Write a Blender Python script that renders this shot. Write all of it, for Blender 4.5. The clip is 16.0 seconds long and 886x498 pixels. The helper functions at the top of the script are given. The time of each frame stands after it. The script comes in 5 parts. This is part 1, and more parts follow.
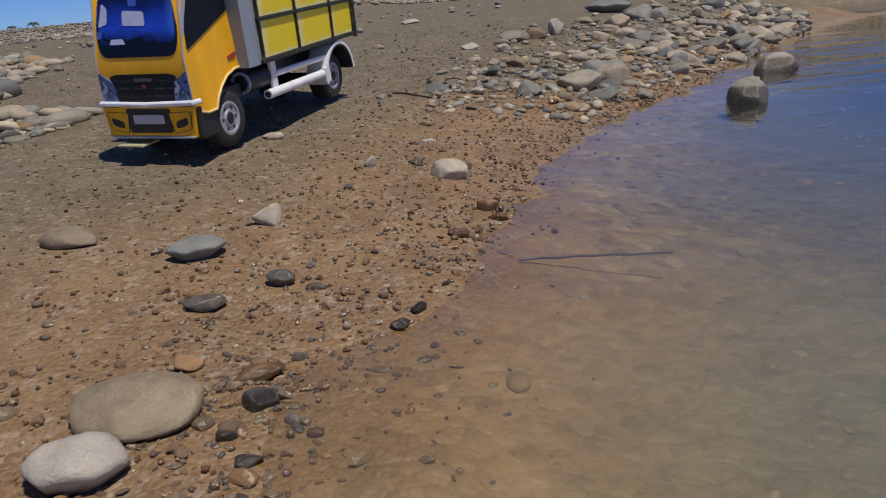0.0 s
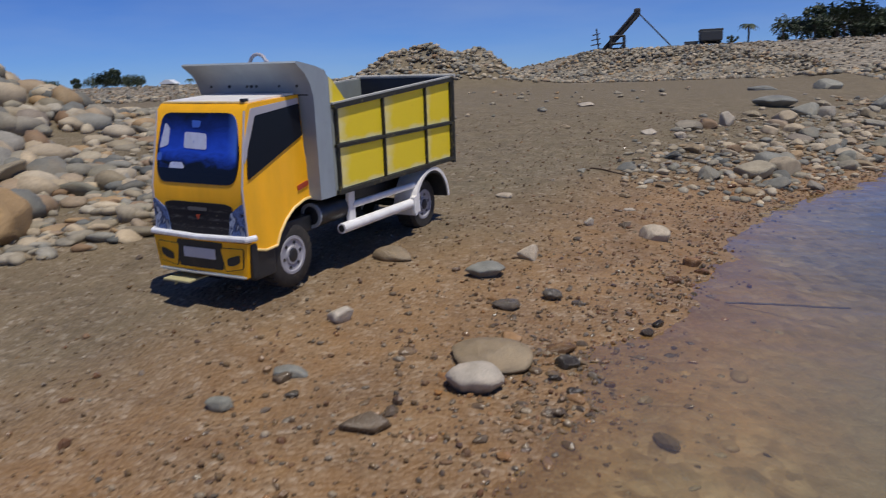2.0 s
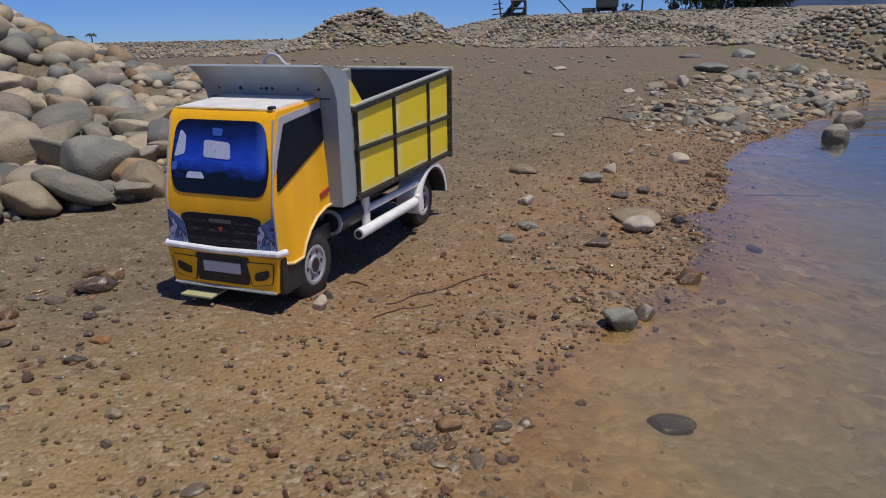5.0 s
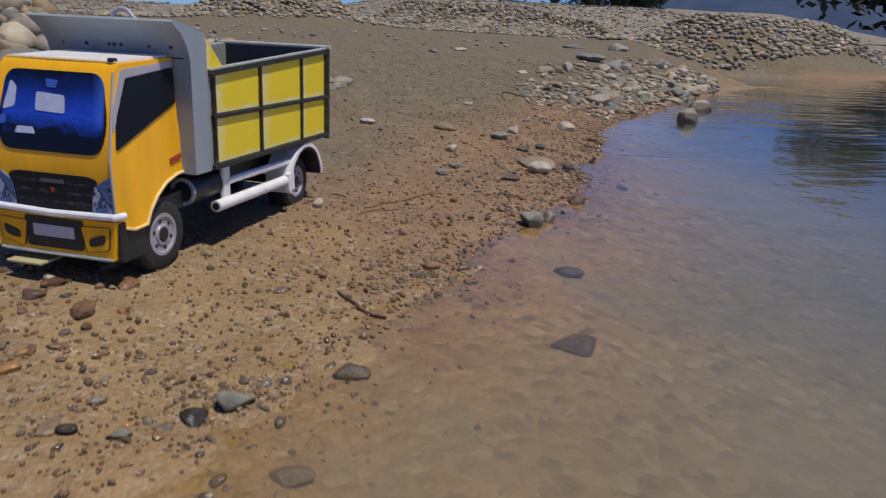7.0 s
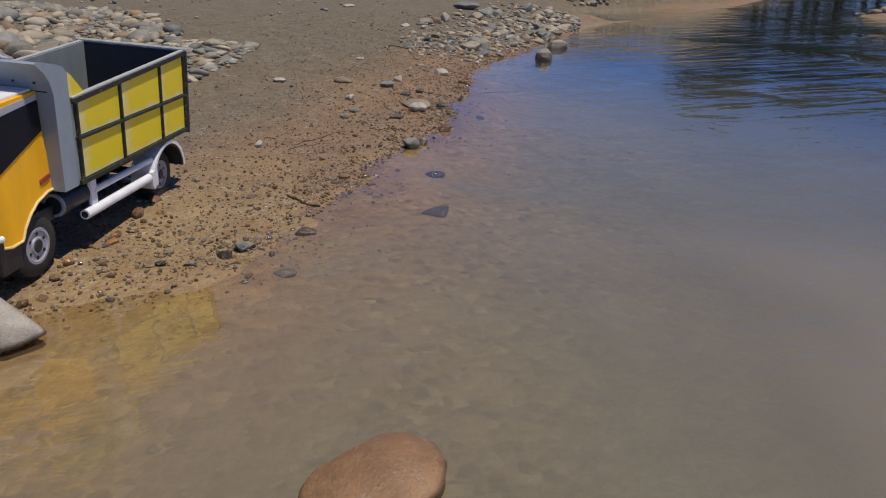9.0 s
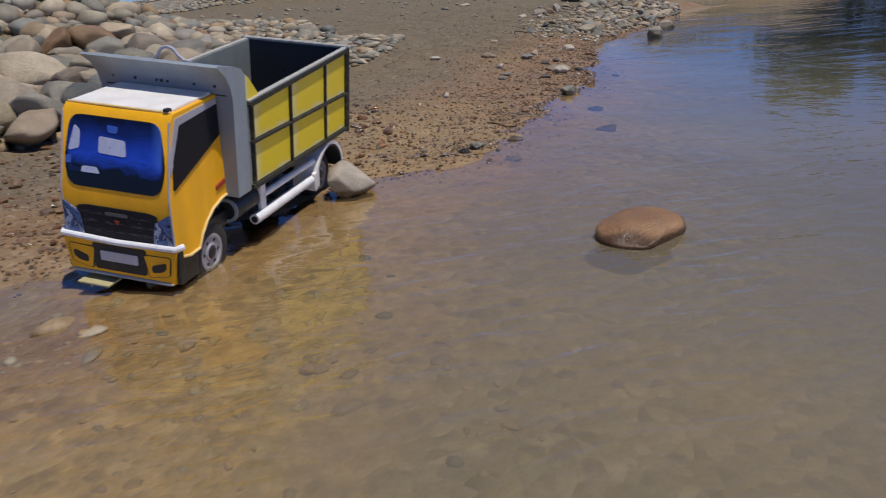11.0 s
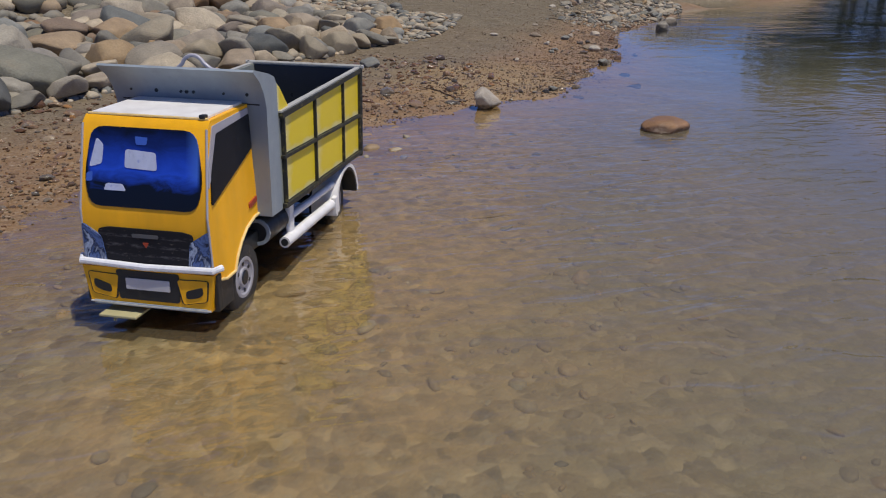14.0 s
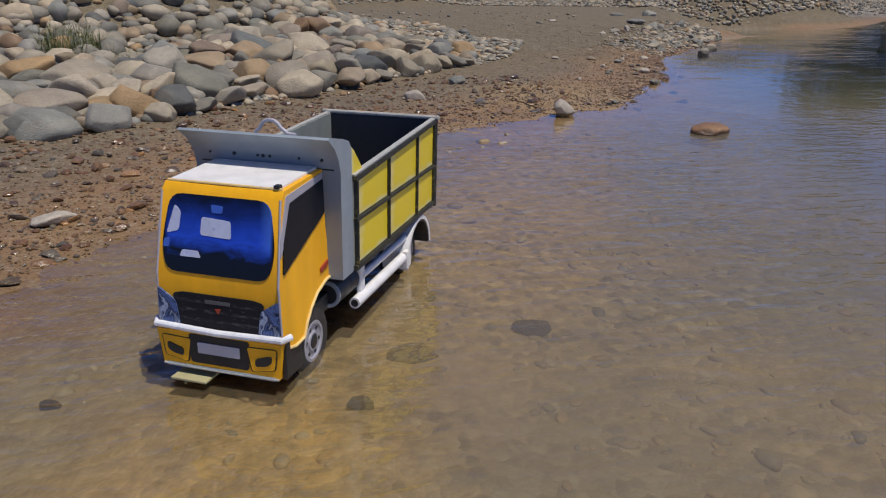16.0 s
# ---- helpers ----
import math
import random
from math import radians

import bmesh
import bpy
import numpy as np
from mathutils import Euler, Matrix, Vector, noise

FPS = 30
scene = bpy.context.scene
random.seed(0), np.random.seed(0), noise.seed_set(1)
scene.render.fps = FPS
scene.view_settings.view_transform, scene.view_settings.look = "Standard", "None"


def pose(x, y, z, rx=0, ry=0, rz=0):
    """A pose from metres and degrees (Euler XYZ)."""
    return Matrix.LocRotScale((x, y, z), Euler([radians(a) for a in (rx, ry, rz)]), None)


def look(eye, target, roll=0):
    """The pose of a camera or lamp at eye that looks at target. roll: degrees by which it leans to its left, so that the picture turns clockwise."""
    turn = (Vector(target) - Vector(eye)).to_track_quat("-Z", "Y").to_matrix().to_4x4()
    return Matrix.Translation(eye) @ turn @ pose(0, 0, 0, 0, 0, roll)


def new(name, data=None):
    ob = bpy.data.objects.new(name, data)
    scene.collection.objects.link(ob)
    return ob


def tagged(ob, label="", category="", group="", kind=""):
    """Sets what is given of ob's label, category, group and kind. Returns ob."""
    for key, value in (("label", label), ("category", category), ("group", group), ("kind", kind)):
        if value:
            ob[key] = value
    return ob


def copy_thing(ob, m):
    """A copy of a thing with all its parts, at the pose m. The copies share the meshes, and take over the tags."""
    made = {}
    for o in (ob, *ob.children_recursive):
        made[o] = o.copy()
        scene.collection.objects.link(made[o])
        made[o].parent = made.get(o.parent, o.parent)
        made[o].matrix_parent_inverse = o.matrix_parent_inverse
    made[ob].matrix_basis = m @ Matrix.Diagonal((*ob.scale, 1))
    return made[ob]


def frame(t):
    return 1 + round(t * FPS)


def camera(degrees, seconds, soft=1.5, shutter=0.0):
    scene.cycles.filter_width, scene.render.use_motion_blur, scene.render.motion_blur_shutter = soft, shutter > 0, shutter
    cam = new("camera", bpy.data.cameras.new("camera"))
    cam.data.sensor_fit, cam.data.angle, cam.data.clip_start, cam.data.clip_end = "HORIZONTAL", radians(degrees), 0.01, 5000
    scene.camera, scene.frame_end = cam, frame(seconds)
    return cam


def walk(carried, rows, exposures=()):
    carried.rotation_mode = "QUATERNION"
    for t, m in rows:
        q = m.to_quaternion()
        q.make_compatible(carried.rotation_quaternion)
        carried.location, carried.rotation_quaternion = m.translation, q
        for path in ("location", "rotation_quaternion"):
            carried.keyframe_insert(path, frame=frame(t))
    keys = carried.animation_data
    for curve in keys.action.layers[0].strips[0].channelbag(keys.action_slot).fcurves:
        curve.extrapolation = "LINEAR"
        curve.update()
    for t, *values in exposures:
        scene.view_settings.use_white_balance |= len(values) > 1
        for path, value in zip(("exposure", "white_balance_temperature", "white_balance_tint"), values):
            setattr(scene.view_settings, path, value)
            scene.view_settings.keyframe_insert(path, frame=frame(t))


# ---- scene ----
cam = camera(63, 16.0, soft=1.05, shutter=0.25)
walk(cam, [
    (0, look((0.3276, 0.5041, 0.3016), (0.4106, 1.4447, -0.0277), -5.46)),
    (0.5, look((0.2744, 0.4502, 0.3377), (0.3758, 1.3850, -0.0026), -4.57)),
    (1, look((0.2251, 0.4051, 0.3698), (0.2968, 1.3561, 0.0689), -5.64)),
    (1.5, look((0.1876, 0.3157, 0.3627), (0.2042, 1.2945, 0.1588), -5.24)),
    (2, look((0.1313, 0.1764, 0.3602), (0.0540, 1.1466, 0.1303), -2.24)),
    (2.5, look((0.0963, 0.0655, 0.3705), (-0.0537, 1.0169, 0.1014), -1.03)),
    (3, look((0.0364, 0.0016, 0.3912), (-0.1049, 0.9570, 0.1318), -1.60)),
    (3.5, look((-0.0600, -0.0920, 0.3964), (-0.1552, 0.8688, 0.1363), -1.17)),
    (4, look((-0.1660, -0.2135, 0.3888), (-0.1405, 0.7485, 0.1167), -0.78)),
    (4.2, look((-0.2229, -0.2705, 0.3917), (-0.1803, 0.6868, 0.1059), -0.46)),
    (6.3, look((-0.4812, -0.6121, 0.3926), (-0.4116, 0.3482, 0.1226), -2.30)),
    (6.5, look((-0.5023, -0.6561, 0.3870), (-0.4119, 0.3001, 0.1086), -1.36)),
    (7, look((-0.5650, -0.8278, 0.3824), (-0.3483, 0.1005, 0.0802), 2.98)),
    (7.5, look((-0.6123, -1.0141, 0.4086), (-0.3514, -0.1125, 0.0637), 4.42)),
    (8, look((-0.6419, -1.1649, 0.4753), (-0.3671, -0.2729, 0.1163), 2.74)),
    (8.2, look((-0.6399, -1.2284, 0.4948), (-0.3574, -0.3459, 0.1189), 1.88)),
    (10.3, look((-0.9770, -1.6736, 0.4790), (-0.6080, -0.8109, 0.1330), -0.22)),
    (10.5, look((-1.0188, -1.7071, 0.4463), (-0.6876, -0.8363, 0.0830), -1.08)),
    (11, look((-1.1294, -1.8471, 0.3987), (-0.9084, -0.9359, 0.0509), -4.21)),
    (11.5, look((-1.2160, -2.0051, 0.4013), (-1.0487, -1.0783, 0.0651), -3.33)),
    (12, look((-1.3181, -2.1508, 0.4057), (-1.1647, -1.2269, 0.0552), -2.04)),
    (12.5, look((-1.4186, -2.2994, 0.4171), (-1.2891, -1.3795, 0.0469), -1.41)),
    (13, look((-1.5244, -2.4358, 0.4424), (-1.3486, -1.5211, 0.0785), 0.75)),
    (13.5, look((-1.6470, -2.5913, 0.4607), (-1.4029, -1.6873, 0.1098), 0.75)),
    (14, look((-1.7433, -2.7294, 0.4522), (-1.5016, -1.8310, 0.0856), -0.28)),
    (14.5, look((-1.8397, -2.8143, 0.4518), (-1.6245, -1.9114, 0.0798), -3.38)),
    (15, look((-1.9339, -2.9524, 0.4624), (-1.7488, -2.0428, 0.0903), -3.22)),
    (15.5, look((-2.0247, -3.1328, 0.4740), (-1.8035, -2.2245, 0.1189), -1.24)),
    (16, look((-2.1117, -3.2724, 0.5000), (-1.9095, -2.3534, 0.1617), 0.05)),
])

# ---- world, sun, exposure ----
U = 0.085  # one plan unit in metres
SUN_EL, SUN_AZ = radians(70), radians(-42)
world = bpy.data.worlds.new("world")
scene.world = world
world.use_nodes = True
wn = world.node_tree.nodes
sky = wn.new("ShaderNodeTexSky")
sky.sky_type = "NISHITA"
sky.sun_disc = False
sky.sun_elevation = SUN_EL
sky.sun_rotation = radians(90) - SUN_AZ
sky.altitude, sky.air_density, sky.dust_density, sky.ozone_density = 2500, 0.9, 0.0, 6.0
wn["Background"].inputs["Strength"].default_value = 0.076
tint = wn.new("ShaderNodeMix")  # a deep, clear blue
tint.data_type, tint.blend_type = "RGBA", "MULTIPLY"
tint.inputs[0].default_value = 1.0
tint.inputs[7].default_value = (0.47, 0.69, 1.18, 1)
world.node_tree.links.new(sky.outputs[0], tint.inputs[6])
wisp = wn.new("ShaderNodeTexNoise")  # thin streaks of high cloud
wisp.inputs["Scale"].default_value, wisp.inputs["Detail"].default_value, wisp.inputs["Roughness"].default_value = 1.6, 5.0, 0.6
spread = wn.new("ShaderNodeMapping")
spread.inputs["Scale"].default_value = (1.0, 1.0, 5.0)
where = wn.new("ShaderNodeTexCoord")
world.node_tree.links.new(where.outputs["Generated"], spread.inputs["Vector"])
world.node_tree.links.new(spread.outputs[0], wisp.inputs["Vector"])
thin = wn.new("ShaderNodeMapRange")
thin.inputs["From Min"].default_value, thin.inputs["From Max"].default_value, thin.inputs["To Max"].default_value = 0.45, 0.8, 0.25
world.node_tree.links.new(wisp.outputs["Fac"], thin.inputs["Value"])
cloud = wn.new("ShaderNodeMix")
cloud.data_type = "RGBA"
cloud.inputs[7].default_value = (5.2, 6.2, 8.2, 1)
world.node_tree.links.new(thin.outputs[0], cloud.inputs[0])
world.node_tree.links.new(tint.outputs[2], cloud.inputs[6])
world.node_tree.links.new(cloud.outputs[2], wn["Background"].inputs["Color"])
sun = new("sun", bpy.data.lights.new("sun", "SUN"))
sun.data.energy, sun.data.angle, sun.data.color = 3.6, radians(0.5), (1.0, 0.95, 0.87)
sun.matrix_world = look((math.cos(SUN_AZ) * math.cos(SUN_EL), math.sin(SUN_AZ) * math.cos(SUN_EL), math.sin(SUN_EL)), (0, 0, 0))
scene.view_settings.exposure = 0.0


# ---- materials ----
def mat(name, base=(0.5, 0.5, 0.5), rough=0.6, metal=0.0, spec=0.5, coat=0.0):
    m = bpy.data.materials.new(name)
    m.use_nodes = True
    b = m.node_tree.nodes["Principled BSDF"]
    b.inputs["Base Color"].default_value = (*base, 1)
    b.inputs["Roughness"].default_value = rough
    b.inputs["Metallic"].default_value = metal
    b.inputs["Specular IOR Level"].default_value = spec
    b.inputs["Coat Weight"].default_value = coat
    return m


class Nodes:
    """Short-hand for building a node tree."""

    def __init__(self, m):
        self.t = m.node_tree
        self.bsdf = self.t.nodes["Principled BSDF"]

    def add(self, kind, ins=None, **props):
        n = self.t.nodes.new("ShaderNode" + kind)
        for key, value in props.items():
            setattr(n, key, value)
        for key, value in (ins or {}).items():
            self.put(n.inputs[key], value)
        return n

    def put(self, socket, value):
        if isinstance(value, bpy.types.NodeSocket):
            self.t.links.new(value, socket)
        else:
            socket.default_value = value

    def noise(self, scale, detail=4.0, vector=None, rough=0.55, dist=0.0):
        n = self.add("TexNoise", {"Scale": scale, "Detail": detail, "Roughness": rough, "Distortion": dist})
        if vector:
            self.put(n.inputs["Vector"], vector)
        return n.outputs["Fac"]

    def voronoi(self, scale, vector=None, feature="F1"):
        n = self.add("TexVoronoi", {"Scale": scale}, feature=feature)
        if vector:
            self.put(n.inputs["Vector"], vector)
        return n

    def ramp(self, fac, stops):
        n = self.add("ValToRGB", {"Fac": fac})
        e = n.color_ramp.elements
        while len(e) < len(stops):
            e.new(0.5)
        for one, (at, col) in zip(e, stops):
            one.position = at
            one.color = (*col, 1) if len(col) == 3 else col
        return n.outputs["Color"]

    def mix(self, fac, a, b, mode="MIX"):
        n = self.add("Mix", data_type="RGBA", blend_type=mode)
        self.put(n.inputs[0], fac)
        self.put(n.inputs[6], a)
        self.put(n.inputs[7], b)
        return n.outputs[2]

    def math(self, op, a, b=0.0, clamp=False):
        n = self.add("Math", operation=op, use_clamp=clamp)
        self.put(n.inputs[0], a)
        self.put(n.inputs[1], b)
        return n.outputs[0]

    def span(self, value, lo, hi, a=0.0, b=1.0):
        n = self.add("MapRange", {"Value": value, "From Min": lo, "From Max": hi, "To Min": a, "To Max": b})
        return n.outputs[0]

    def bump(self, height, strength, distance, normal=None):
        n = self.add("Bump", {"Height": height, "Strength": strength, "Distance": distance})
        if normal:
            self.put(n.inputs["Normal"], normal)
        return n.outputs[0]


# ---- the lie of the land ----
SHORE = [(x * U, y * U) for x, y in (
    (4000, 3000), (300, 240), (77, 76), (42, 53), (31, 47), (28.1, 43.6), (18.8, 34.2), (15.3, 29.9), (11.1, 25.6), (9.1, 23.2), (7.2, 20),
    (6.1, 17.2), (5, 15.2), (4, 13.8), (3.3, 12.5), (2.5, 10.9), (1.4, 8.4), (0, 6.6), (-1.5, 5.4), (-2.8, 3.7), (-4.3, 1.2), (-5.4, -0.2),
    (-6.9, -1.8), (-8.8, -3.5), (-11.7, -4.2), (-14.4, -5.9), (-18.6, -8.2), (-22.2, -9.2), (-24.2, -12), (-28.3, -19.2), (-30.5, -22.2),
    (-32, -26), (-36, -36), (-48, -60), (-90, -160), (-4000, -4000))]
LAND = SHORE + [(-4000 * U, 4000 * U), (4000 * U, 4000 * U)]


def shore_distance(x, y):
    """Metres from the water's edge, positive on land."""
    x, y = np.asarray(x, float), np.asarray(y, float)
    best = np.full(x.shape, 1e9)
    for (ax, ay), (bx, by) in zip(SHORE, SHORE[1:]):
        dx, dy = bx - ax, by - ay
        k = np.clip(((x - ax) * dx + (y - ay) * dy) / (dx * dx + dy * dy), 0, 1)
        best = np.minimum(best, np.hypot(x - ax - k * dx, y - ay - k * dy))
    inside = np.zeros(x.shape, bool)
    for (ax, ay), (bx, by) in zip(LAND, LAND[1:] + LAND[:1]):
        if ay != by:
            inside ^= ((ay > y) != (by > y)) & (x < (bx - ax) * (y - ay) / (by - ay) + ax)
    return np.where(inside, best, -best)


def lumps(x, y, scale, seed=0):
    """Cheap smooth noise, about -1 to 1."""
    out = np.zeros(np.shape(x))
    rng = np.random.RandomState(seed)
    for _ in range(7):
        a, ph, k = rng.uniform(0, 6.283), rng.uniform(0, 6.283), rng.uniform(0.6, 1.7) / scale
        out = out + np.sin((x * math.cos(a) + y * math.sin(a)) * k * 6.283 + ph)
    return out / 3.5


def ridge(x, y, ax, ay, bx, by, high, wide):
    """A heap along a line, in plan units."""
    dx, dy = bx - ax, by - ay
    k = np.clip(((x - ax) * dx + (y - ay) * dy) / (dx * dx + dy * dy + 1e-9), 0, 1)
    r = np.hypot(x - ax - k * dx, y - ay - k * dy) / wide
    return high * np.exp(-r * r)


def pile_z(X, Y):
    return ridge(X, Y, -32, 33.5, -58, 17, 6.4, 9.8) + ridge(X, Y, -30, 15, -52, 0, 0.8, 9)


def far_z(X, Y):
    z = ridge(X, Y, -9.5, 104, -4, 104, 5.0, 8.5) * (1 + 0.22 * lumps(X, Y, 9, 21)) + ridge(X, Y, 16, 120, 44, 110, 4.4, 6) + ridge(X, Y, -110, 190, 0, 170, 2.0, 30)
    z = z + ridge(X, Y, 47, 77, 66, 82, 6.2, 9) + ridge(X, Y, 56, 298, 130, 265, 10.5, 44)
    return z + ridge(X, Y, 420, 1280, 800, 1150, 40, 160) - ridge(X, Y, 36, 57, 48, 65, 3.0, 4)


def ground_z(x, y, fine=True):
    """Height of the ground above the water, in metres."""
    x, y = np.asarray(x, float), np.asarray(y, float)
    X, Y, d = x / U, y / U, shore_distance(x, y) / U
    rise = np.interp(Y, [-60, -5, 0, 7, 16, 22, 26, 38, 50, 70, 400, 4000], [0.45, 0.4, 0.25, 0.3, 0.78, 1.15, 1.55, 2.3, 2.6, 2.7, 3.2, 3.5])
    dd = d + 0.35 * lumps(X, Y, 5.0, 3) * np.clip(1 - np.abs(d) / 6, 0, 1)
    across = np.clip((X - 34) / 8, 0, 1)  # the low bank past the pool
    land = (1 - np.exp(-np.maximum(dd, 0) / (6 + 54 * across))) * rise * (1 - 0.3 * across)
    land = land + np.clip(d / 5, 0, 1) * (pile_z(X, Y) + far_z(X, Y))
    bed = -1.5 * (1 - np.exp(np.minimum(dd, 0) / 14)) - 0.02 * np.clip(-dd, 0, 4)
    bed = bed * (0.55 + 0.95 / (1 + np.exp(-(X + 3 + 0.25 * np.minimum(Y, 0)) / 4)))  # a shallow ford, deeper out in the river
    bed = bed + ridge(X, Y, 70, 46, 120, 56, 2.3, 6) + ridge(X, Y, -17.5, -11, -25.5, -29, 0.17, 4.2) * np.clip(-d / 3, 0, 1)
    track = ridge(X, Y, -8.3, 5.5, -12.4, -2.2, 0.22, 3.2) + ridge(X, Y, 1.6, 25, -0.8, 16, 0.13, 2.6)
    land = land + track * np.clip((d - 0.4) / 2.2, 0, 1)
    z = np.where(dd > 0, land, bed)
    if fine:
        near = np.exp(-(np.hypot(X + 8, Y) / 90) ** 2)
        z = z + near * (0.035 * lumps(X, Y, 2.1, 1) + 0.018 * lumps(X, Y, 0.8, 2) + 0.05 * np.clip(d / 8, 0, 1) * lumps(X, Y, 6, 4))
    return z * U


def graded(lo, hi, step, far, grow):
    """Coordinates with an even step from lo to hi, then ever wider out to far."""
    mid = list(np.arange(lo, hi, step))
    up, s = [mid[-1]], step
    while up[-1] < far:
        s *= grow
        up.append(up[-1] + s)
    down, s = [mid[0]], step
    while down[-1] > -far:
        s *= grow
        down.append(down[-1] - s)
    return np.array(down[:0:-1] + mid + up[1:])


def grid_mesh(name, xs, ys, height):
    gx, gy = np.meshgrid(xs, ys)
    gz = height(gx, gy)
    n, m = len(xs), len(ys)
    verts = np.stack([gx, gy, gz], -1).reshape(-1, 3)
    i = (np.arange(m - 1)[:, None] * n + np.arange(n - 1)).ravel()
    faces = np.stack([i, i + 1, i + n + 1, i + n], -1)
    me = bpy.data.meshes.new(name)
    me.from_pydata(verts.tolist(), [], faces.tolist())
    me.polygons.foreach_set("use_smooth", [True] * len(me.polygons))
    return me


def structure(name, me, material, label, category):
    ob = new(name, me)
    me.materials.append(material)
    return tagged(ob, label, category, kind="structure")


def sand_material():
    m = mat("river_sand", rough=0.8)
    k = Nodes(m)
    pos = k.add("NewGeometry").outputs["Position"]
    z = k.add("SeparateXYZ", {"Vector": pos}).outputs["Z"]
    n_big, n_mid, n_fine = k.noise(0.9, 3, pos), k.noise(9, 5, pos), k.noise(160, 3, pos)
    dry = k.ramp(n_mid, [(0.3, (0.082, 0.065, 0.034)), (0.55, (0.113, 0.090, 0.048)), (0.75, (0.147, 0.118, 0.066))])
    wet = k.ramp(n_mid, [(0.3, (0.158, 0.079, 0.025)), (0.55, (0.225, 0.117, 0.038)), (0.75, (0.28, 0.154, 0.055))])
    silt = k.ramp(k.noise(1.7, 4, pos), [(0.36, (0.225, 0.207, 0.142)), (0.48, (0.272, 0.223, 0.137)), (0.62, (0.338, 0.248, 0.121))])
    mottle = k.span(k.noise(17, 5, pos, 0.6, 0.4), 0.32, 0.68, 0.72, 1.28)
    silt = k.mix(1.0, silt, k.add("CombineXYZ", {"X": mottle, "Y": mottle, "Z": mottle}).outputs[0], "MULTIPLY")
    warp = k.add("VectorMath", {0: pos, 1: k.math("MULTIPLY", k.noise(25, 3, pos), 0.03)}, operation="ADD").outputs[0]
    gravel = k.voronoi(44, warp)
    tone = k.add("SeparateColor", {"Color": gravel.outputs["Color"]}).outputs[0]
    stones = k.ramp(tone, [(0.0, (0.09, 0.072, 0.045)), (0.3, (0.22, 0.16, 0.085)), (0.55, (0.33, 0.24, 0.125)), (0.75, (0.19, 0.18, 0.14)), (1.0, (0.48, 0.39, 0.25))])
    # orange silt of the shallows; in the ford it also stands for the truck's reflection
    rust = k.math("MULTIPLY", k.span(k.math("ADD", z, k.math("MULTIPLY", k.noise(2.3, 4, pos, 0.6, 0.6), 0.05)), -0.045, 0.005), k.span(k.noise(3.1, 4, pos), 0.34, 0.52, 0.25, 0.88))
    place = k.add("SeparateXYZ", {"Vector": k.add("VectorMath", {0: pos, 1: k.math("MULTIPLY", k.math("SUBTRACT", k.noise(1.6, 3, pos), 0.5), 0.9)}, operation="ADD").outputs[0]})
    reach = k.math("MULTIPLY", k.span(place.outputs["Y"], 20 * U, 15 * U), k.span(place.outputs["X"], -21 * U, -17 * U))
    reach = k.math("MULTIPLY", reach, k.span(k.add("Attribute", attribute_name="shore").outputs["Fac"], -0.62, -0.22, 0.12, 1.0))
    rust = k.math("MULTIPLY", rust, reach)
    silt = k.mix(rust, silt, k.mix(k.span(k.noise(30, 5, pos, 0.65), 0.36, 0.64), (0.29, 0.175, 0.085, 1), (0.47, 0.28, 0.125, 1)))
    # the yellow truck's reflection painted as a golden band along the ford bed
    beside = k.add("VectorMath", {0: k.add("VectorMath", {0: pos, 1: (1.02, 0.78, 0.0)}, operation="ADD").outputs[0], 1: (0.85, -0.525, 0.0)}, operation="DOT_PRODUCT").outputs["Value"]
    beside = k.math("ABSOLUTE", k.math("ADD", beside, k.math("MULTIPLY", k.math("SUBTRACT", k.noise(3.5, 4, pos), 0.5), 0.35)))
    truck_gleam = k.math("MULTIPLY", k.span(beside, 0.30, 0.12), k.span(place.outputs["Y"], -0.3, -0.7))
    silt = k.mix(k.math("MULTIPLY", truck_gleam, 0.7), silt, k.mix(k.span(k.noise(34, 5, pos, 0.65), 0.36, 0.64), (0.31, 0.195, 0.07, 1), (0.63, 0.405, 0.15, 1)))
    strewn = k.math("MULTIPLY", k.span(k.noise(1.5, 4, pos), 0.38, 0.55, 0.12, 0.85), k.span(gravel.outputs["Distance"], 0.8, 0.3, 0.25, 1.0))
    silt = k.mix(strewn, silt, k.mix(0.35, stones, k.mix(1.0, silt, k.mix(tone, (0.35, 0.33, 0.3, 1), (1.8, 1.75, 1.7, 1)), "MULTIPLY")))
    # dimming by the depth of the water painted into the bed colour
    silt = k.mix(k.span(z, -0.05, -0.12), silt, (0.19, 0.187, 0.135, 1))
    # bed colour goes darker still far out across the river
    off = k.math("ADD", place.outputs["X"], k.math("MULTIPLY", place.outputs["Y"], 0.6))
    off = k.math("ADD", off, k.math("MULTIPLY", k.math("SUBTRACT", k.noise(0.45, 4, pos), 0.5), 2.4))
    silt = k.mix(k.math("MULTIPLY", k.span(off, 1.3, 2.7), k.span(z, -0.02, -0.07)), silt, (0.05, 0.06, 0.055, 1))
    pave = k.voronoi(8.5, pos)
    pave_tone = k.add("SeparateColor", {"Color": pave.outputs["Color"]}).outputs[0]
    paving = k.ramp(pave_tone, [(0.0, (0.13, 0.13, 0.115)), (0.3, (0.33, 0.30, 0.24)), (0.55, (0.22, 0.215, 0.19)), (0.8, (0.42, 0.37, 0.29)), (1.0, (0.30, 0.22, 0.13))])
    paving = k.mix(k.span(pave.outputs["Distance"], 0.4, 0.75), paving, (0.05, 0.045, 0.035, 1))
    yonder = k.math("ADD", k.add("SeparateXYZ", {"Vector": pos}).outputs["Y"], k.math("MULTIPLY", k.noise(0.7, 3, pos), 1.6))
